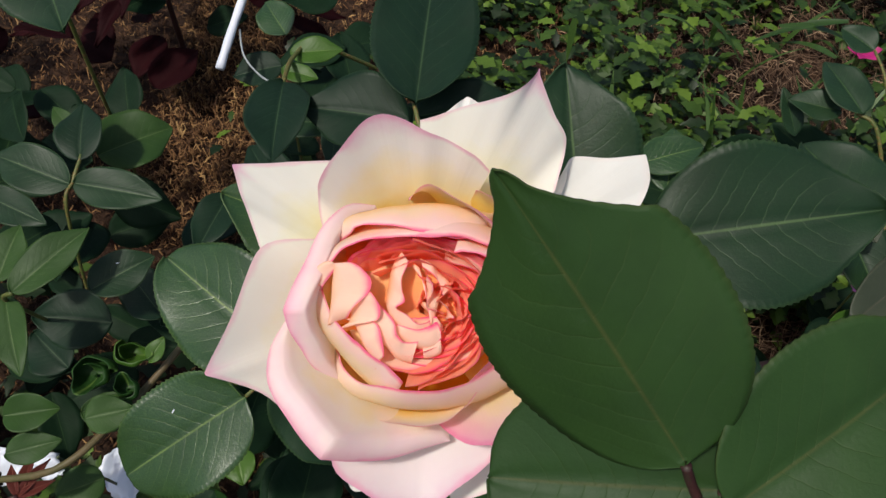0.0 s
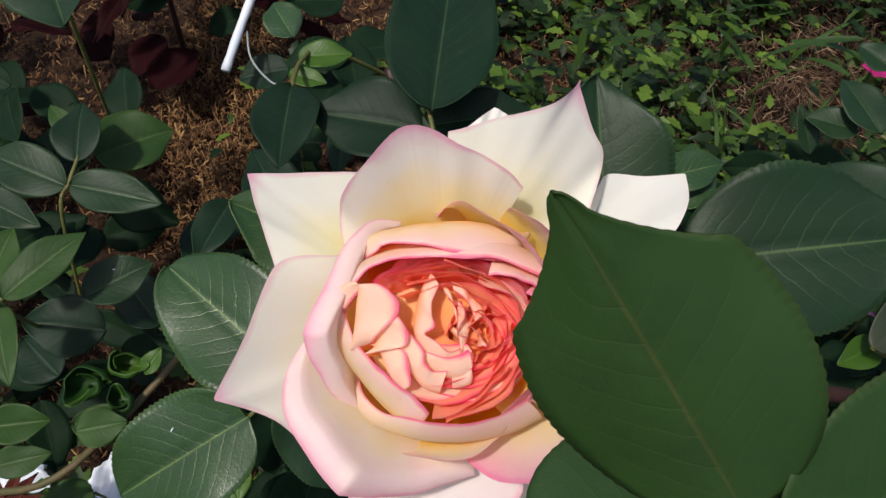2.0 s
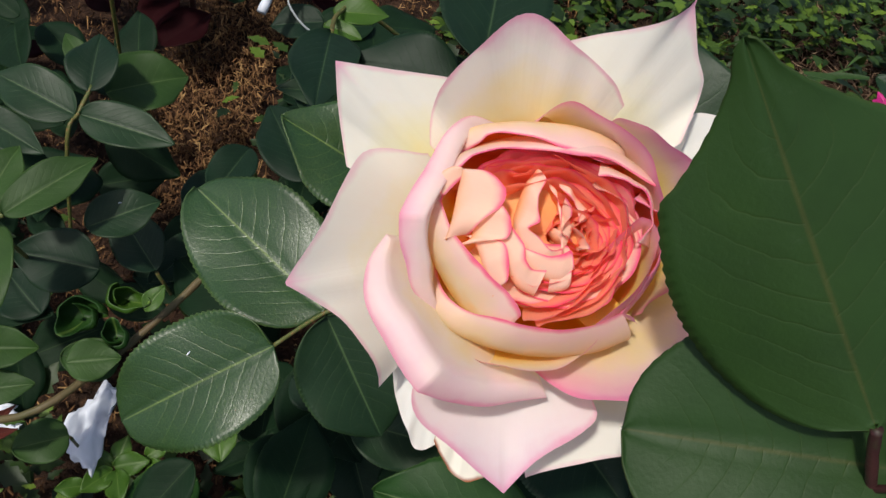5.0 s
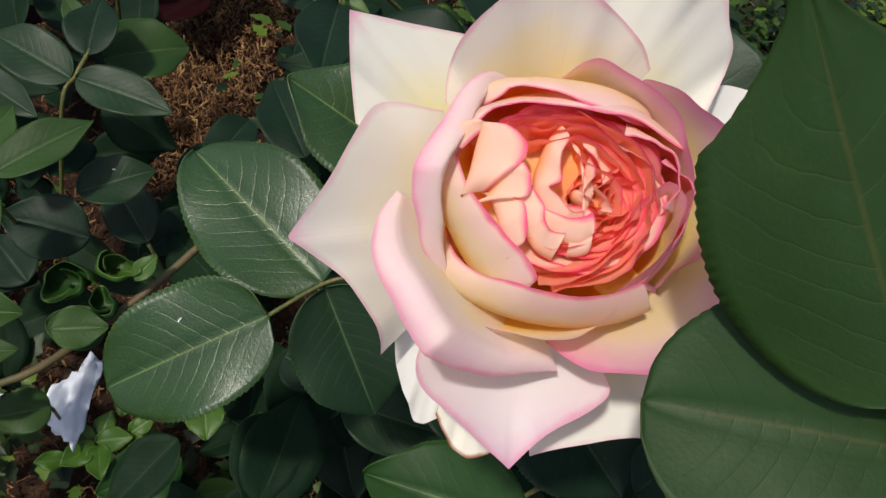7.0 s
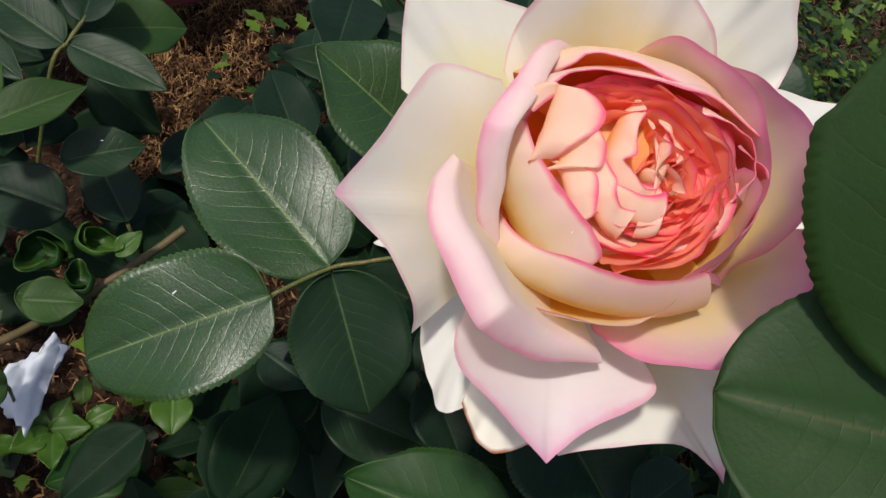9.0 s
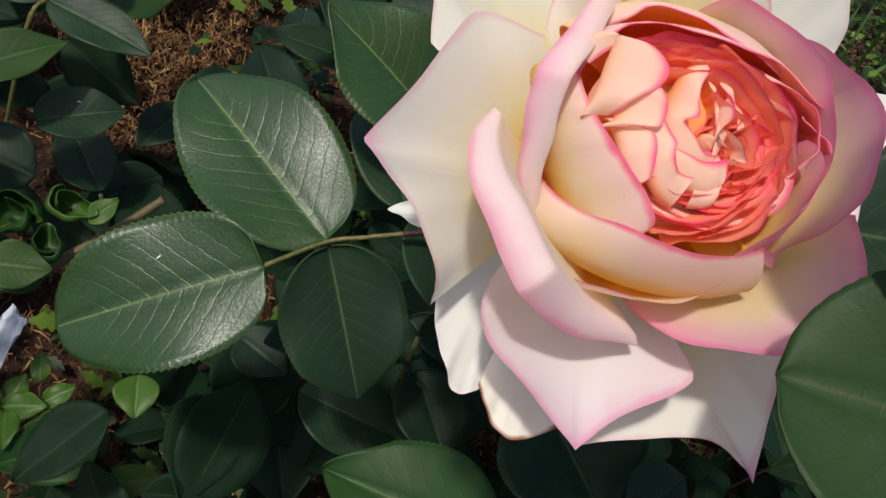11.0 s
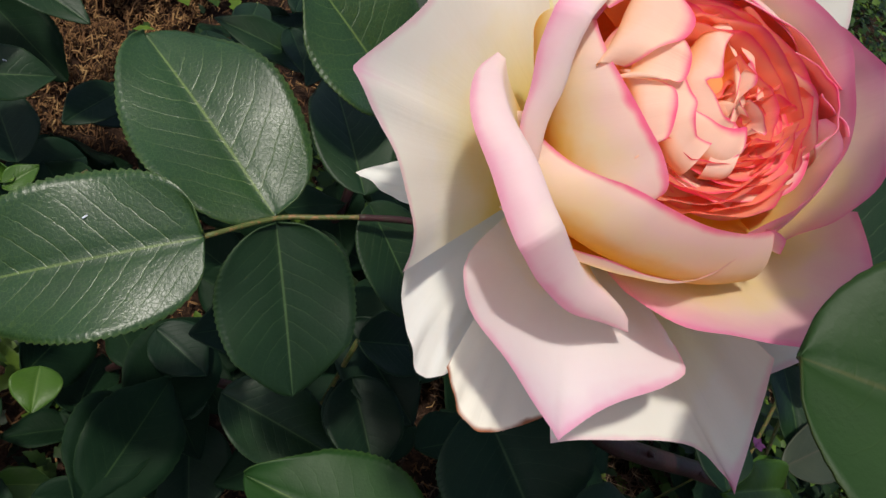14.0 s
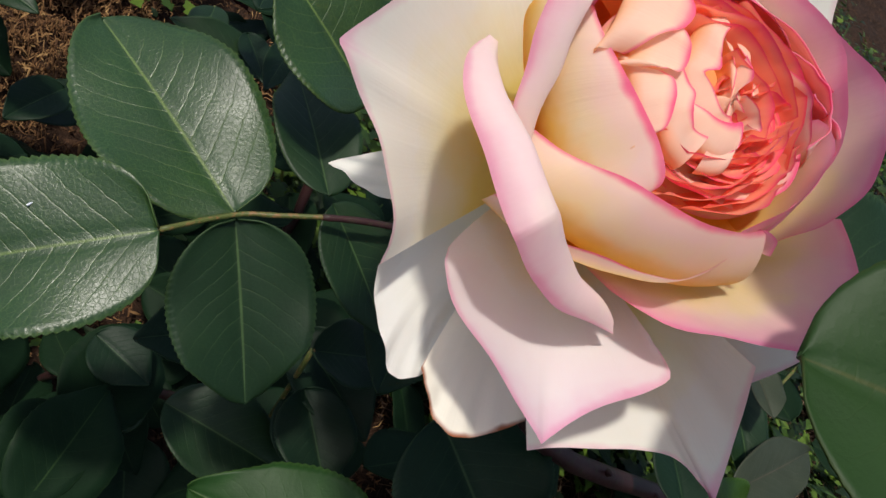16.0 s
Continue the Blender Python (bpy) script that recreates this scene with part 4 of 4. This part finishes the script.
sN = spray(rose, "compound leaf of small dark leaflets beside the weeds", [([(0.33, 0.25, 0.02), (0.32, 0.34, 0.13), (0.30, 0.38, 0.19), (0.286, 0.392, 0.197)], 0.0012), ([(0.31, 0.37, 0.18), (0.31, 0.42, 0.195), (0.305, 0.443, 0.2)], 0.0009)])
leaflet(sN, (0.288, 0.389, 0.20), (0.272, 0.430, 0.20), 0.027, M_LEAF_DIM)
leaflet(sN, (0.281, 0.399, 0.19), (0.250, 0.406, 0.19), 0.020, M_LEAF_DIM)
leaflet(sN, (0.305, 0.443, 0.20), (0.288, 0.461, 0.20), 0.021, M_LEAF_DIM)
leaflet(sN, (0.261, 0.395, 0.17), (0.248, 0.415, 0.19), 0.014, M_LEAF_DIM)
sO = spray(rose, "purplish young leaves by the thick stem", [([(0.33, 0.25, 0.06), (0.30, 0.26, 0.15), (0.256, 0.249, 0.2)], 0.0011), ([(0.33, 0.25, 0.06), (0.29, 0.31, 0.17), (0.254, 0.314, 0.22)], 0.0011), ([(0.29, 0.31, 0.17), (0.323, 0.368, 0.20)], 0.0009)])
leaflet(sO, (0.256, 0.249, 0.20), (0.315, 0.301, 0.20), 0.031, M_LEAF_DUSK, label="pale purplish green leaflet")
leaflet(sO, (0.254, 0.314, 0.22), (0.265, 0.285, 0.22), 0.025, M_LEAF_DUSK, label="pale purplish green leaflet")
leaflet(sO, (0.166, 0.166, 0.283), (0.134, 0.146, 0.294), 0.017, M_LEAF_YOUNG, fold=0.45, wave=1.2, label="yellowing young leaflet by the stem")
leaflet(sO, (0.323, 0.368, 0.20), (0.340, 0.340, 0.20), 0.023, M_LEAF_DIM)
leaflet(sO, (0.260, 0.322, 0.20), (0.279, 0.261, 0.19), 0.032, M_LEAF_DIM)
leaflet(sO, (0.273, 0.263, 0.18), (0.248, 0.248, 0.18), 0.017, M_LEAF_YOUNG, label="small yellow-green leaflet")
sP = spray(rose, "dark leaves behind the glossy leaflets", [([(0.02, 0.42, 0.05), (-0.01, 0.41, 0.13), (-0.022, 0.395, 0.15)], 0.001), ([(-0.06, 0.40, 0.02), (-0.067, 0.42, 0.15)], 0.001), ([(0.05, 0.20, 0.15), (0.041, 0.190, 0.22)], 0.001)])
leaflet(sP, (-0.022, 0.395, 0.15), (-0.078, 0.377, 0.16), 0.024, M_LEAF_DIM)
leaflet(sP, (-0.043, 0.401, 0.16), (-0.021, 0.372, 0.16), 0.018, M_LEAF_BLUE_SHADE)
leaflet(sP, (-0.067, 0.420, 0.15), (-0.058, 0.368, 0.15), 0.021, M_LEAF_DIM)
leaflet(sP, (-0.018, 0.359, 0.20), (-0.018, 0.318, 0.20), 0.016, M_LEAF_BLUE_SHADE)
leaflet(sP, (0.041, 0.190, 0.22), (0.074, 0.211, 0.21), 0.024, M_LEAF_BLUE_SHADE)
leaflet(sP, (0.048, 0.189, 0.20), (0.070, 0.163, 0.19), 0.029, M_LEAF_BLUE_SHADE)

# ---- the neighbouring rose bush ----
bush = thing("rose_bush", (-0.15, 0.25, 0.0), "low leafy rose bush without blooms", "rose bush")
sH = spray(bush, "compound leaf of small dark leaflets", [([(-0.17, 0.27, 0.10), (-0.163, 0.29, 0.18), (-0.160, 0.302, 0.190), (-0.158, 0.318, 0.195)], 0.0011)])
leaflet(sH, (-0.161, 0.301, 0.190), (-0.210, 0.317, 0.190), 0.028, M_LEAF_DIM)
leaflet(sH, (-0.158, 0.314, 0.195), (-0.165, 0.350, 0.200), 0.027, M_LEAF_BLUE_SHADE)
leaflet(sH, (-0.159, 0.302, 0.190), (-0.108, 0.296, 0.190), 0.024, M_LEAF_DIM)
leaflet(sH, (-0.163, 0.337, 0.170), (-0.127, 0.366, 0.165), 0.040, M_LEAF_PALE)
leaflet(sH, (-0.168, 0.335, 0.185), (-0.188, 0.354, 0.190), 0.013, M_LEAF_PALE)
sI = spray(bush, "compound leaf with pale green leaflets", [([(-0.17, 0.25, 0.10), (-0.165, 0.224, 0.195), (-0.154, 0.220, 0.214)], 0.0011)])
leaflet(sI, (-0.154, 0.220, 0.215), (-0.126, 0.256, 0.220), 0.021, M_LEAF_PALE)
leaflet(sI, (-0.169, 0.230, 0.205), (-0.166, 0.260, 0.210), 0.020, M_LEAF_PALE)
leaflet(sI, (-0.212, 0.296, 0.180), (-0.171, 0.280, 0.180), 0.021, M_LEAF_DIM)
leaflet(sI, (-0.130, 0.237, 0.190), (-0.103, 0.260, 0.190), 0.024, M_LEAF_DIM)
leaflet(sI, (-0.165, 0.224, 0.200), (-0.146, 0.186, 0.195), 0.019, M_LEAF_PALE)
leaflet(sI, (-0.132, 0.238, 0.150), (-0.176, 0.238, 0.150), 0.034, M_LEAF_BLUE_SHADE)
sJ = spray(bush, "young shoot with small curled bright leaves", [([(-0.26, 0.16, -0.01), (-0.19, 0.148, 0.13), (-0.128, 0.150, 0.170), (-0.104, 0.178, 0.172), (-0.082, 0.210, 0.180), (-0.07, 0.225, 0.19)], 0.0018)], stalk=M_TWIG)
leaflet(sJ, (-0.150, 0.168, 0.190), (-0.125, 0.174, 0.190), 0.018, M_LEAF_PALE, fold=0.5)
leaflet(sJ, (-0.112, 0.170, 0.190), (-0.091, 0.177, 0.190), 0.018, M_LEAF_PALE)
leaflet(sJ, (-0.148, 0.153, 0.180), (-0.124, 0.162, 0.180), 0.015, M_LEAF_PALE)
leaflet(sJ, (-0.088, 0.199, 0.195), (-0.082, 0.210, 0.200), 0.009, M_LEAF_YOUNG)
for c, r, turn, material in (((-0.1145, 0.1940, 0.189), 0.0090, 0.3, M_LEAF_GREEN), ((-0.0973, 0.2035, 0.195), 0.0072, 2.2, M_LEAF_YOUNG), ((-0.0985, 0.1885, 0.186), 0.0060, 4.0, M_LEAF_GREEN)):
    rolled_leaf(sJ, c, r, turn, material)
leaflet(sJ, (-0.095, 0.179, 0.178), (-0.118, 0.176, 0.182), 0.019, M_LEAF_PALE, blunt=1.0, acute=0.0)
sR = spray(bush, "dark red unfolding shoot", [([(-0.19, 0.148, 0.13), (-0.165, 0.135, 0.15), (-0.148, 0.140, 0.155)], 0.0012)], stalk=M_CANE)
for tip in ((-0.136, 0.158, 0.160), (-0.145, 0.162, 0.158), (-0.155, 0.154, 0.158), (-0.132, 0.149, 0.156)):
    leaflet(sR, (-0.148, 0.140, 0.155), tip, 0.0055, M_LEAF_DEAD, fold=0.7, teeth=0.0, blunt=0.1)
# the bluish skin also holds the shade inside the bush
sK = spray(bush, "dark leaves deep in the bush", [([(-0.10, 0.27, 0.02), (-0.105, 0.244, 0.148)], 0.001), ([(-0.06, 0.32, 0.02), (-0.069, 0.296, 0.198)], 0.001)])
leaflet(sK, (-0.069, 0.296, 0.200), (-0.078, 0.259, 0.200), 0.022, M_LEAF_BLUE_SHADE)
leaflet(sK, (-0.105, 0.244, 0.150), (-0.135, 0.274, 0.150), 0.027, M_LEAF_BLUE_SHADE)
leaflet(sK, (-0.162, 0.221, 0.120), (-0.189, 0.241, 0.120), 0.030, M_LEAF_BLUE_SHADE)
leaflet(sK, (-0.102, 0.335, 0.120), (-0.112, 0.299, 0.120), 0.024, M_LEAF_BLUE_SHADE)
leaflet(sK, (-0.094, 0.287, 0.120), (-0.116, 0.252, 0.120), 0.025, M_LEAF_BLUE_SHADE)
leaflet(sK, (-0.042, 0.306, 0.170), (-0.075, 0.353, 0.170), 0.033, M_LEAF_BLUE_SHADE)
leaflet(sK, (0.013, 0.194, 0.200), (-0.010, 0.176, 0.200), 0.021, M_LEAF_BLUE_SHADE)
leaflet(sK, (-0.114, 0.325, 0.100), (-0.092, 0.362, 0.100), 0.028, M_LEAF_BLUE_SHADE)
sL = spray(bush, "low dark leaves near the ground", [([(0.01, 0.24, 0.0), (0.008, 0.208, 0.075)], 0.001), ([(-0.03, 0.24, 0.0), (-0.023, 0.21, 0.075)], 0.001)], stalk=M_CANE)
leaflet(sL, (-0.0640, 0.1640, 0.080), (-0.0965, 0.1360, 0.085), 0.032, M_LEAF_GREEN)
leaflet(sL, (-0.023, 0.210, 0.075), (-0.017, 0.170, 0.062), 0.025, M_LEAF_BLUE_SHADE)
leaflet(sL, (0.008, 0.208, 0.075), (0.029, 0.168, 0.065), 0.039, M_LEAF_BLUE_SHADE)
leaflet(sL, (0.010, 0.178, 0.170), (0.062, 0.176, 0.165), 0.033, M_LEAF_DIM)
leaflet(sL, (0.007, 0.198, 0.100), (-0.021, 0.231, 0.105), 0.024, M_LEAF_DIM)
leaflet(sL, (-0.023, 0.202, 0.150), (0.003, 0.193, 0.150), 0.023, M_LEAF_BLUE_SHADE)
leaflet(sL, (-0.056, 0.182, 0.120), (-0.049, 0.164, 0.118), 0.019, M_LEAF_YOUNG, label="small leaflet with yellowing edge")
leaflet(sL, (-0.052, 0.150, 0.070), (-0.030, 0.158, 0.075), 0.015, M_LEAF_YOUNG)
sS = spray(bush, "small bright leaves low beside the plastic scrap", [([(-0.10, 0.17, 0.0), (-0.104, 0.165, 0.06), (-0.106, 0.160, 0.088)], 0.0008), ([(-0.13, 0.17, 0.0), (-0.125, 0.165, 0.08), (-0.120, 0.159, 0.126)], 0.0008)])
for bx, by, a, l in ((-0.106, 0.160, 0.3, 0.018), (-0.105, 0.161, 1.5, 0.015), (-0.107, 0.160, 2.9, 0.014), (-0.106, 0.158, 4.1, 0.018), (-0.104, 0.158, 5.2, 0.019), (-0.092, 0.168, 0.8, 0.014), (-0.090, 0.166, 5.6, 0.015), (-0.116, 0.148, 3.6, 0.014), (-0.088, 0.150, 0.1, 0.014), (-0.098, 0.176, 2.0, 0.013)):
    leaflet(sS, (bx, by, 0.088), (bx + math.cos(a) * l, by + math.sin(a) * l, 0.092), l * 0.7, M_LEAF_YOUNG, wave=1.0, teeth=0.08, rows=46, half=5)
leaflet(sS, (-0.120, 0.159, 0.128), (-0.141, 0.147, 0.130), 0.021, M_LEAF_PALE, blunt=1.0, acute=0.0, label="round olive green leaflet")
sM = spray(bush, "large dark leaf at the top of the bush", [([(-0.19, 0.40, 0.05), (-0.157, 0.364, 0.30)], 0.0012)])
leaflet(sM, (-0.157, 0.364, 0.300), (-0.125, 0.307, 0.300), 0.048, M_LEAF_DIM)

for spray_ob, x, y, z, dx, dy in ((sA, -0.0442, 0.150, 0.2709, 0.0003, 0.0008), (sI, -0.1190, 0.2520, 0.1934, 0.0007, 0.0002)):
    held(tube("speck", [(x - dx, y - dy, z), (x, y, z + 0.0001), (x + dx, y + dy, z)], [0.0002, 0.0003, 0.00015], M_PLASTIC, None, "dried white speck", sides=6, steps=3), spray_ob)

# ---- dense dark foliage low in the bed ----
def build_undergrowth():
    rng = np.random.default_rng(11)
    beds = []
    for x, stems in ((0.10, [([(0.02, 0.33, -0.01), (0.03, 0.36, 0.10), (0.0, 0.40, 0.2)], 0.003)]), (-0.10, [([(-0.05, 0.24, -0.01), (-0.03, 0.22, 0.08), (0.02, 0.2, 0.14)], 0.002)])):
        bed = thing("rose_bush", (x, 0.30, 0.0), "dense low dark rose foliage in shade", "rose bush", "shaded rose bushes behind")
        beds.append(spray(bed, "tangled dark leaves", stems, stalk=M_CANE))
    made = 0
    while made < 440:
        x, y, z = rng.uniform(-0.42, 0.50), rng.uniform(0.04, 0.56), rng.uniform(0.02, 0.15)
        if (abs(x - 0.4 * z + 0.172) < 0.043 and 0.36 < y + 0.9 * z < 0.59) or ((x + 0.080 - 0.2 * z) / 0.013) ** 2 + ((y + 0.2 * z - 0.165) / 0.018) ** 2 < 1 or (-0.215 < x < -0.085 and 0.10 < y < 0.215 and z > 0.045) or (x > 0.10 and y > 0.41) or (y > 0.44 and x > -0.02):
            continue
        a, l = rng.uniform(0, 6.28), rng.uniform(0.03, 0.055)
        base = (x, y, z)
        tip = (x + math.cos(a) * l, y + math.sin(a) * l, z + rng.normal(0, 0.012))
        # green leaves here use the skin with shade in its colour
        leaflet(beds[0] if x > 0.02 else beds[1], base, tip, l * rng.uniform(0.55, 0.75), M_LEAF_RED if y > 0.46 and x < -0.2 else M_LEAF_SHADE_TONED, rows=40, half=4, up=(rng.normal(0, 0.4), rng.normal(-0.3, 0.4), 1))
        made += 1


build_undergrowth()


# ---- weeds and grass ----
BLADES = [((0.34, 0.548, 0.13), (0.273, 0.556, 0.09), 0.004),
          ((0.241, 0.545, 0.13), (0.245, 0.551, 0.09), 0.0028),
          ((0.323, 0.508, 0.13), (0.296, 0.561, 0.09), 0.004),
          ((0.23, 0.544, 0.13), (0.27, 0.534, 0.09), 0.003),
          ((0.258, 0.511, 0.13), (0.28, 0.512, 0.09), 0.0025),
          ((0.13, 0.529, 0.13), (0.13, 0.522, 0.09), 0.003),
          ((0.286, 0.537, 0.13), (0.368, 0.561, 0.09), 0.004),
          ((0.194, 0.54, 0.13), (0.242, 0.56, 0.09), 0.0028)]


def build_weeds():
    rng = np.random.default_rng(7)
    verts, faces = [], []
    def blade(c, d, side, l, w):
        k = len(verts)
        up = np.cross(side, d)
        for q, ww, h in ((0, 0.10, 0), (0.14, 0.42, 0.03), (0.30, 0.95, 0.05), (0.42, 0.55, 0.06), (0.60, 0.80, 0.05), (0.74, 0.40, 0.02), (0.86, 0.30, -0.01), (1, 0.02, -0.06)):
            p = c + d * l * q + up * l * h
            verts.extend([p - side * w * ww / 2, p - up * l * 0.03, p + side * w * ww / 2])
        for i in range(7):
            o = k + 3 * i
            faces.extend([(o, o + 1, o + 4, o + 3), (o + 1, o + 2, o + 5, o + 4)])
    for _ in range(1500):
        x, y = rng.uniform(0.02, 0.9) ** 1.2, 0.36 + 1.4 * rng.random() ** 1.5
        if rng.random() < 0.025:
            x, y = rng.uniform(-0.25, 0.3), rng.uniform(0.1, 0.6)
            if x < -0.12 and y > 0.34:
                continue
        if 0.25 < x < 0.40 and 0.51 < y < 0.67 and rng.random() < 0.95:
            continue
        h0 = rng.uniform(0.004, 0.07)
        for _ in range(rng.integers(10, 26)):
            a = rng.uniform(0, 6.28)
            d = np.array([math.cos(a), math.sin(a), rng.uniform(-0.1, 0.5)])
            d /= np.linalg.norm(d)
            s = np.cross(d, [0, 0, 1.0]) + rng.normal(0, 0.15, 3)
            s /= np.linalg.norm(s)
            c = np.array([x, y, 0]) + np.array([rng.normal(0, 0.016), rng.normal(0, 0.016), abs(rng.normal(h0, 0.015))])
            l = rng.uniform(0.007, 0.022)
            blade(c, d, s, l, l * rng.uniform(0.45, 0.85))
    tagged(link_mesh("weeds", verts, faces, None, M_WEED), "small bright green weeds growing through the straw", "weeds", kind="stuff")
    verts, faces = [], []
    for _ in range(420):
        x, y = rng.uniform(0.15, 0.9), 0.42 + 1.2 * rng.random() ** 1.4
        a, l = rng.uniform(0, 6.28), rng.uniform(0.06, 0.16)
        lean = rng.uniform(0.3, 1.2)
        w = rng.uniform(0.0012, 0.005)
        k = len(verts)
        side = np.array([-math.sin(a), math.cos(a), 0]) * w
        for i in range(6):
            q = i / 5
            p = np.array([x + math.cos(a) * l * lean * q ** 1.6 * 0.7, y + math.sin(a) * l * lean * q ** 1.6 * 0.7, l * (q - 0.45 * lean * q * q)])
            ww = 1 - q ** 2 * 0.95
            verts += [p - side * ww, p + side * ww]
        for i in range(5):
            o = k + 2 * i
            faces.append((o, o + 1, o + 3, o + 2))
    for p0, p1, w in BLADES:
        p0, p1 = np.array(p0), np.array(p1)
        d = p1 - p0
        side = np.cross(d, [0, 0, 1.0])
        side *= w / np.linalg.norm(side)
        k = len(verts)
        for i in range(9):
            q = i / 8
            p = p0 + d * q + np.array([0, 0, 0.10 * np.linalg.norm(d) * math.sin(math.pi * q)])
            ww = (1 - q ** 3 * 0.97) * min(1.0, 0.5 + q * 2)
            verts += [p - side * ww, p - np.array([0, 0, w * 0.5 * ww]), p + side * ww]
        for i in range(8):
            o = k + 3 * i
            faces += [(o, o + 1, o + 4, o + 3), (o + 1, o + 2, o + 5, o + 4)]
    tagged(link_mesh("grass", verts, faces, None, M_GRASS), "loose green grass blades among the weeds", "grass", kind="stuff")


build_weeds()

# ---- maroon plant, stake, litter ----
maroon = thing("maroon_plant", (-0.20, 0.56, 0.0), "dark maroon leafy plant beside bare soil", "plant")
for i in range(64):
    a = 2.399 * i
    r = 0.010 + 0.0020 * i
    z = 0.17 - 0.0016 * i
    c = Vector((-0.195 + math.cos(a) * r * 0.8, 0.555 + math.sin(a) * r * 0.6, z))
    if c.y < 0.515 or (c.x > -0.19 and c.y < 0.54):
        continue
    leaflet(maroon, c, c + Vector((math.cos(a) * 0.036, math.sin(a) * 0.036 - 0.006, -0.014)), 0.014, M_LEAF_RED, name="leaf", blunt=0.0, acute=0.5, wave=1.6, fold=0.5, teeth=0.12, rows=40, half=4)
held(tube("stalk", [(-0.20, 0.56, -0.01), (-0.20, 0.56, 0.08), (-0.195, 0.555, 0.17)], [0.003, 0.0025, 0.002], M_CANE), maroon)

stake = thing("plant_label_stake", (-0.07, 0.345, 0.0), "white plastic strip hanging over the leaves", "plant label")
held(tube("strip", [(-0.073, 0.338, 0.251), (-0.068, 0.362, 0.262), (-0.060, 0.40, 0.276), (-0.05, 0.46, 0.29)], [0.0024, 0.0022, 0.002, 0.002], M_PLASTIC), stake)
held(tube("string", [(-0.066, 0.36, 0.258), (-0.062, 0.347, 0.252), (-0.05, 0.335, 0.25), (-0.038, 0.325, 0.258)], [0.0005] * 4, M_WIRE), stake)


def scrap(corners, seed, label):
    """A torn, crumpled piece of film between four corners."""
    c = [np.array(q) for q in corners]
    rng = np.random.default_rng(seed)
    ph = rng.uniform(0, 6.28, 4)
    n = 15
    U, V = np.meshgrid(np.linspace(0, 1, n), np.linspace(0, 1, n))
    P = sum(w[..., None] * q for w, q in zip(((1 - U) * (1 - V), U * (1 - V), U * V, (1 - U) * V), c))
    P[..., 2] += 0.004 * np.sin(U * 9 + ph[0] + V * 3) * np.sin(V * 7 + ph[1]) + 0.002 * np.abs(np.sin(U * 14 - V * 9 + ph[2]))
    edge = (U == 0) | (U == 1) | (V == 0) | (V == 1)
    P[..., :2] += edge[..., None] * rng.normal(0, 0.0007, (n, n, 2))
    ob = thing("plastic_scrap", corners[0], label, "litter")
    verts, faces, uvs = sheet(P, np.stack([U, V], 2), 0.0003)
    held(link_mesh("sheet", verts, faces, uvs, M_PLASTIC), ob)


scrap([(-0.122, 0.198, 0.105), (-0.112, 0.193, 0.105), (-0.112, 0.150, 0.095), (-0.137, 0.165, 0.10)], 1, "torn white plastic scrap caught in low leaves")
scrap([(-0.200, 0.178, 0.10), (-0.160, 0.176, 0.105), (-0.152, 0.165, 0.10), (-0.188, 0.158, 0.095)], 2, "crumpled white plastic scrap under the shoot")

for seed, base, tip, w in ((1, (-0.085, 0.160, 0.055), (-0.058, 0.148, 0.060), 0.016), (2, (-0.062, 0.132, 0.055), (-0.042, 0.128, 0.060), 0.013), (3, (-0.088, 0.135, 0.045), (-0.066, 0.128, 0.050), 0.012)):
    fallen = thing("withered_leaf", base, "withered red-brown leaf fallen on the mulch", "leaf", group="withered leaves on the mulch")
    leaflet(fallen, base, tip, w, M_LEAF_DEAD, name="blade", fold=0.6, wave=2.0, teeth=0.02)

magenta = thing("small_flower", (0.33, 0.493, 0.0), "small magenta flower on a green stalk", "flower")
held(tube("stalk", [(0.35, 0.50, -0.01), (0.34, 0.50, 0.08), (0.33, 0.493, 0.15)], [0.0015] * 3, M_STALK), magenta)
for i in range(6):
    a = i * 1.047
    leaflet(magenta, (0.33, 0.493, 0.15), (0.33 + 0.012 * math.cos(a), 0.493 + 0.012 * math.sin(a), 0.155), 0.008, M_MAGENTA, name="petal", teeth=0.0)

for x, y, z in ((0.290, 0.299, 0.15), (0.297, 0.284, 0.15)):
    bloomlet = thing("small_flower", (x, y, 0.0), "tiny pink weed flower on a thin stalk", "flower", group="tiny pink flowers among the weeds")
    held(tube("stalk", [(x + 0.01, y + 0.008, 0.0), (x + 0.004, y + 0.003, z * 0.6), (x, y, z)], [0.0007] * 3, M_STALK), bloomlet)
    for i in range(5):
        a = i * 1.257
        leaflet(bloomlet, (x, y, z), (x + 0.0045 * math.cos(a), y + 0.0045 * math.sin(a), z + 0.002), 0.0034, M_PINK, name="petal", teeth=0.0, rows=16, half=3)
